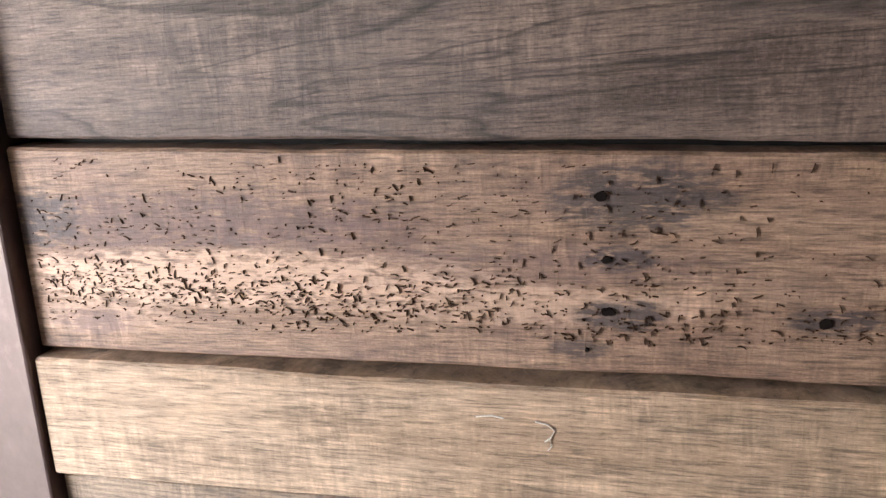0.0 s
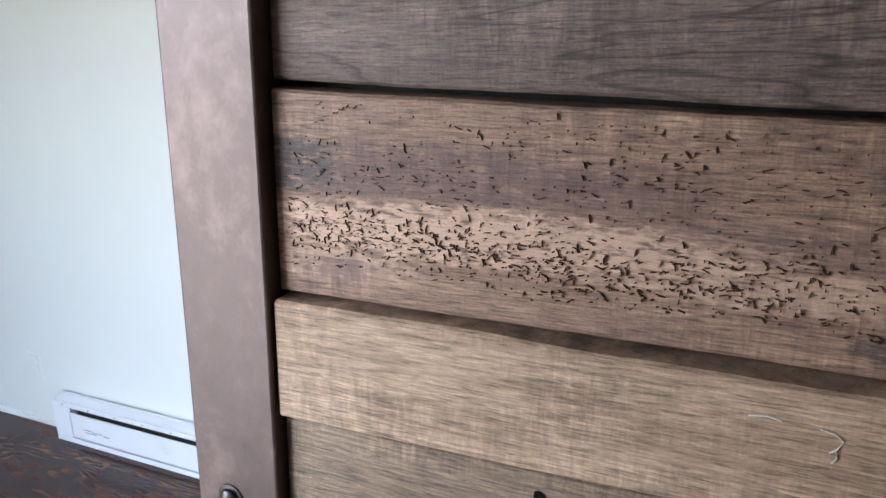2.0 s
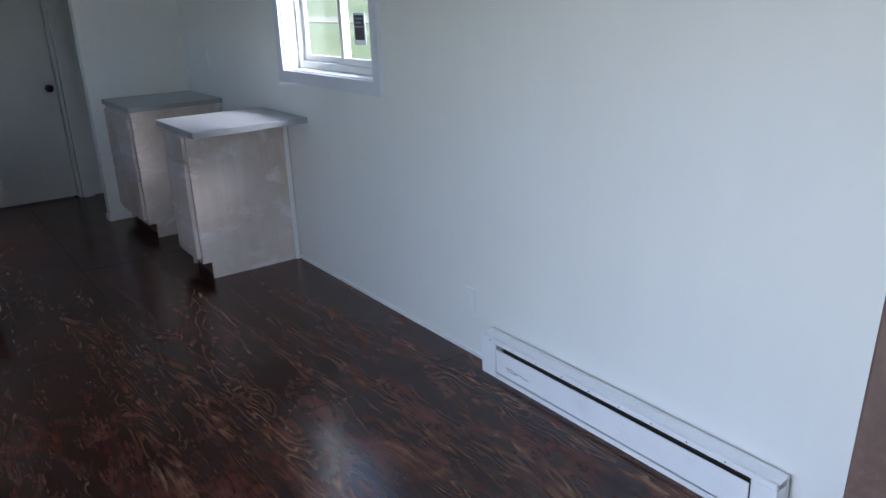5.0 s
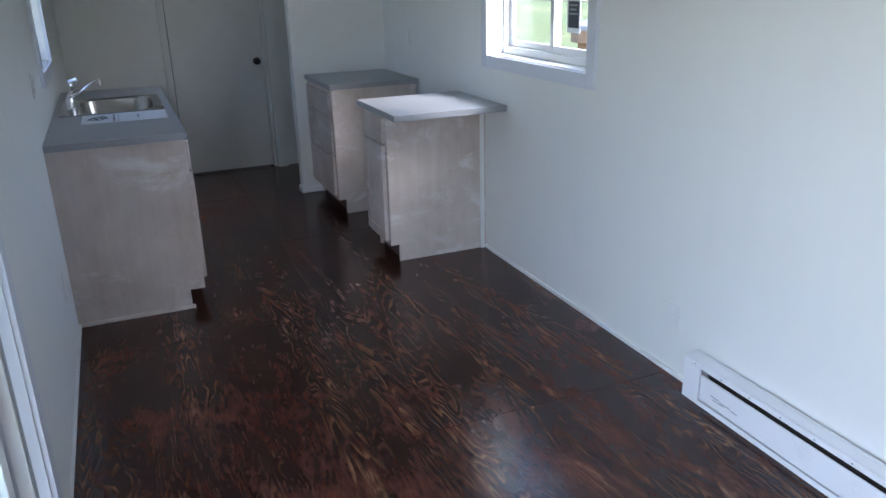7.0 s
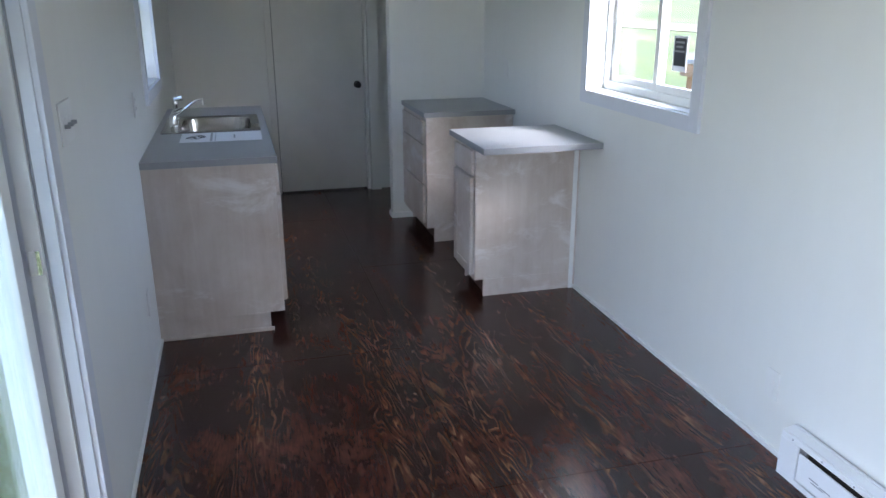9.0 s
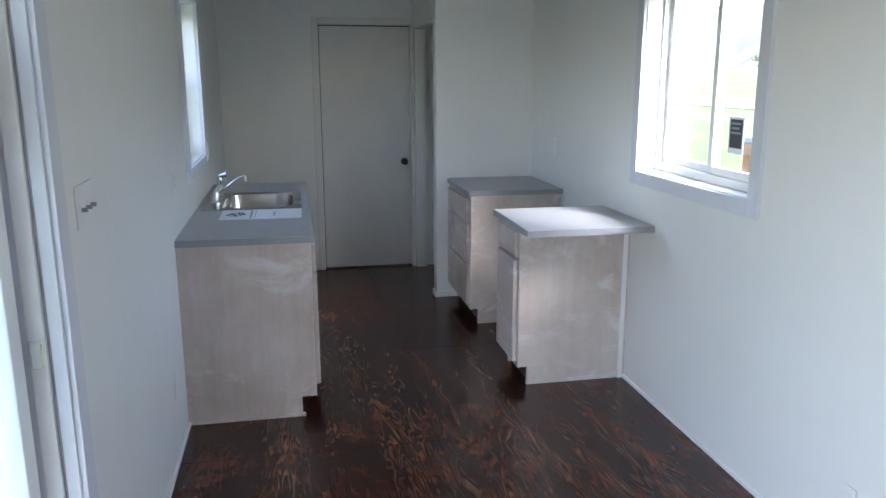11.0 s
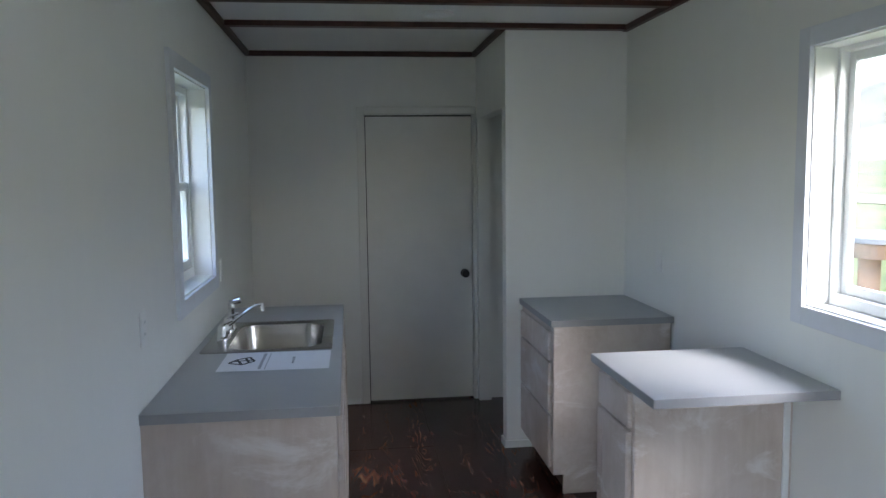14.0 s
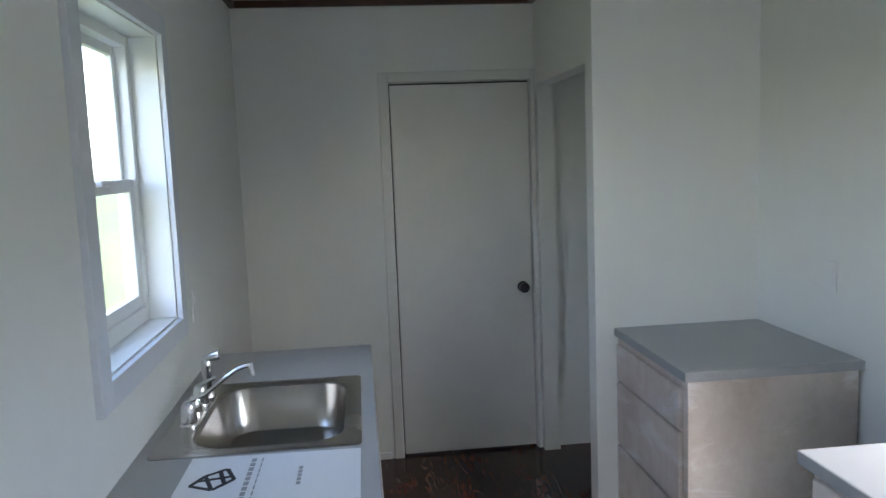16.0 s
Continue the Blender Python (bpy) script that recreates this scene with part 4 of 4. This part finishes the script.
OUTLET = "white duplex wall outlet"
plate("wall_outlet", OUTLET, "outlet", -4.50, 1.175, LEFT, slots=True)
plate("wall_outlet", OUTLET, "outlet", -6.07, 1.17, LEFT)
plate("wall_outlet", OUTLET, "outlet", -4.12, 0.33, LEFT)
plate("wall_outlet", OUTLET, "outlet", -5.85, 1.18, RIGHT)
plate("wall_outlet", OUTLET, "outlet", -2.81, 0.26, RIGHT)
plate("light_switch", "white triple toggle switch plate by the patio door", "switch", -2.95, 1.32, LEFT, 0.165, 0.115, 0)
lamp = thing("ceiling_light", "round white flush ceiling light, switched off", "lamp", (-6.08, 0.78, TOP))
part_at("trim_ring", lathe(((0.09, 0.0), (0.092, -0.008), (0.08, -0.014), (0.066, -0.012), (0.066, 0.0)), (-6.08, 0.78, TOP)), PLATE, lamp, "", True)
part_at("diffuser", lathe(((0.066, -0.002), (0.064, -0.014), (0.04, -0.02), (0.0, -0.021)), (-6.08, 0.78, TOP)), ENAMEL, lamp, "", True)

# ---- outside ----
def land():
    """Level meadow rising into a far hillside to the north."""
    bm = bmesh.new()
    n = 60
    grid = []
    for j in range(n + 1):
        row = []
        for i in range(n + 1):
            x = 900 * (2 * i / n - 1) ** 3
            y = 900 * (2 * j / n - 1) ** 3
            zz = GROUND + 0.028 * max(0.0, y - 45) + 0.04 * noise.noise((x * 0.2, y * 0.2, 0)) * (1 if abs(x) + abs(y) > 12 else 0)
            row.append(bm.verts.new((x, y, zz)))
        grid.append(row)
    for j in range(n):
        for i in range(n):
            bm.faces.new((grid[j][i], grid[j][i + 1], grid[j + 1][i + 1], grid[j + 1][i]))
    return bm


solid("ground", land(), GRASS, "green meadow running out to the hills", "ground", smooth=True)
bm = bmesh.new()
n, rows = 60, []
for j in range(9):
    row = []
    for i in range(n + 1):
        x = -800 + 1200 * i / n
        v = j / 8
        ridge = 62 + 26 * noise.noise((x * 0.006, 1.0, 0)) + 10 * noise.noise((x * 0.03, 4.0, 0))
        row.append(bm.verts.new((x, 210 + 190 * v + 14 * noise.noise((x * 0.02, v * 3, 2)), GROUND + 4.0 + ridge * (v ** 0.8) * (1 + 0.15 * noise.noise((x * 0.025, v * 5, 9))))))
    rows.append(row)
for a, b in zip(rows, rows[1:]):
    for i in range(n):
        bm.faces.new((a[i], a[i + 1], b[i + 1], b[i]))
solid("hillside", bm, HILL, "pale dry hillside beyond the meadow", "hill", "structure", True)
bm = bmesh.new()
box(bm, -200, 160, 30.0, 39.0, GROUND - 0.3, GROUND + 0.06)
solid("road", bm, DIRT, "pale gravel track across the meadow", "road")
bm = bmesh.new()
box(bm, FAR - 0.4, NEAR + 0.2, LEFT - 0.17, LEFT - 0.152, -0.35, -0.13)
box(bm, FAR - 0.4, NEAR + 0.2, RIGHT + 0.152, RIGHT + 0.17, -0.35, -0.13)
box(bm, FAR - 0.4, NEAR + 0.2, LEFT - 0.15, RIGHT + 0.15, GROUND, -0.125)
solid("foundation", bm, CLAD, "timber skirt carrying the small house", "foundation")
roof = solid("roof", boxed(FAR - 0.4, NEAR + 0.3, LEFT - 0.25, RIGHT + 0.27, TOP + 0.1, TOP + 0.2), CLAD, "flat roof of the small house", "roof")


def timber_table(x, y, turn):
    """A heavy table with a rounded plank top on thick square posts."""
    t = thing("outdoor_table", "heavy weathered timber table out on the grass", "table", (x, y, GROUND))
    m = pose(x, y, GROUND, 0, 0, turn)

    def piece(name, bm, material=SPOOL):
        bmesh.ops.transform(bm, matrix=m, verts=bm.verts[:])
        part_at(name, bm, material, t)

    rim = rounded(-0.62, 0.62, -0.42, 0.42, 0.36, 8)
    for name, z0, z1, grow, material in (("tabletop", 1.36, 1.42, 0.03, SPOOL_TOP), ("apron", 1.2, 1.3595, 0.0, SPOOL)):
        bm = bmesh.new()
        loops = [[bm.verts.new((u * (1 + g), v * (1 + g), z)) for u, v in rim] for z, g in ((z0, grow), (z1 - 0.01, grow), (z1, grow - 0.015))]
        for a, b in zip(loops, loops[1:]):
            for k in range(len(a)):
                bm.faces.new((a[k], a[(k + 1) % len(a)], b[(k + 1) % len(a)], b[k]))
        bm.faces.new(loops[0][::-1]), bm.faces.new(loops[-1])
        piece(name, bm, material)
    for u in (-0.34, 0.34):
        for v in (-0.2, 0.2):
            piece("leg", boxed(u - 0.11, u + 0.11, v - 0.11, v + 0.11, -0.02, 1.1995, bevel=0.012))
    return t


timber_table(-9.65, 6.2, -37)


def far_tree(x, y, z, height, seed):
    """A tapered trunk with limbs and a ragged crown of leaf clumps."""
    rng = random.Random(seed)
    t = thing("tree", "small green broadleaf tree far across the meadow", "tree", (x, y, z))
    bm = rodded((x, y, z - 0.2), (x, y, z + height * 0.5), height * 0.035, height * 0.02, 8)
    tips = []
    for k in range(6):
        a = k * 1.05 + rng.uniform(-0.3, 0.3)
        tip = (x + math.cos(a) * height * rng.uniform(0.2, 0.36), y + math.sin(a) * height * rng.uniform(0.2, 0.36), z + height * rng.uniform(0.5, 0.85))
        rod(bm, (x, y, z + height * 0.33), tip, height * 0.016, height * 0.005, 6)
        tips.append(tip)
    part_at("trunk", bm, BARK, t)
    verts, faces = [], []
    for tip in tips + [(x, y, z + height * 0.8)]:
        for k in range(60):
            c = Vector(tip) + Vector((rng.gauss(0, 1), rng.gauss(0, 1), rng.gauss(0, 0.7))) * height * 0.09
            u = Vector((rng.gauss(0, 1), rng.gauss(0, 1), rng.gauss(0, 1))).normalized()
            w = u.orthogonal().normalized()
            h = height * rng.uniform(0.02, 0.045)
            n0 = len(verts)
            verts += [c + u * h, c + w * h * 0.7, c - u * h, c - w * h * 0.7]
            faces.append((n0, n0 + 1, n0 + 2, n0 + 3))
    me = bpy.data.meshes.new("crown")
    me.from_pydata([tuple(v) for v in verts], [], faces)
    me.materials.append(LEAF)
    crown = new("crown", me)
    crown.parent = t
    crown.matrix_parent_inverse = Matrix.Translation(t.location).inverted()


far_tree(-168.0, 110.0, GROUND + 0.028 * 65, 5.6, 0)
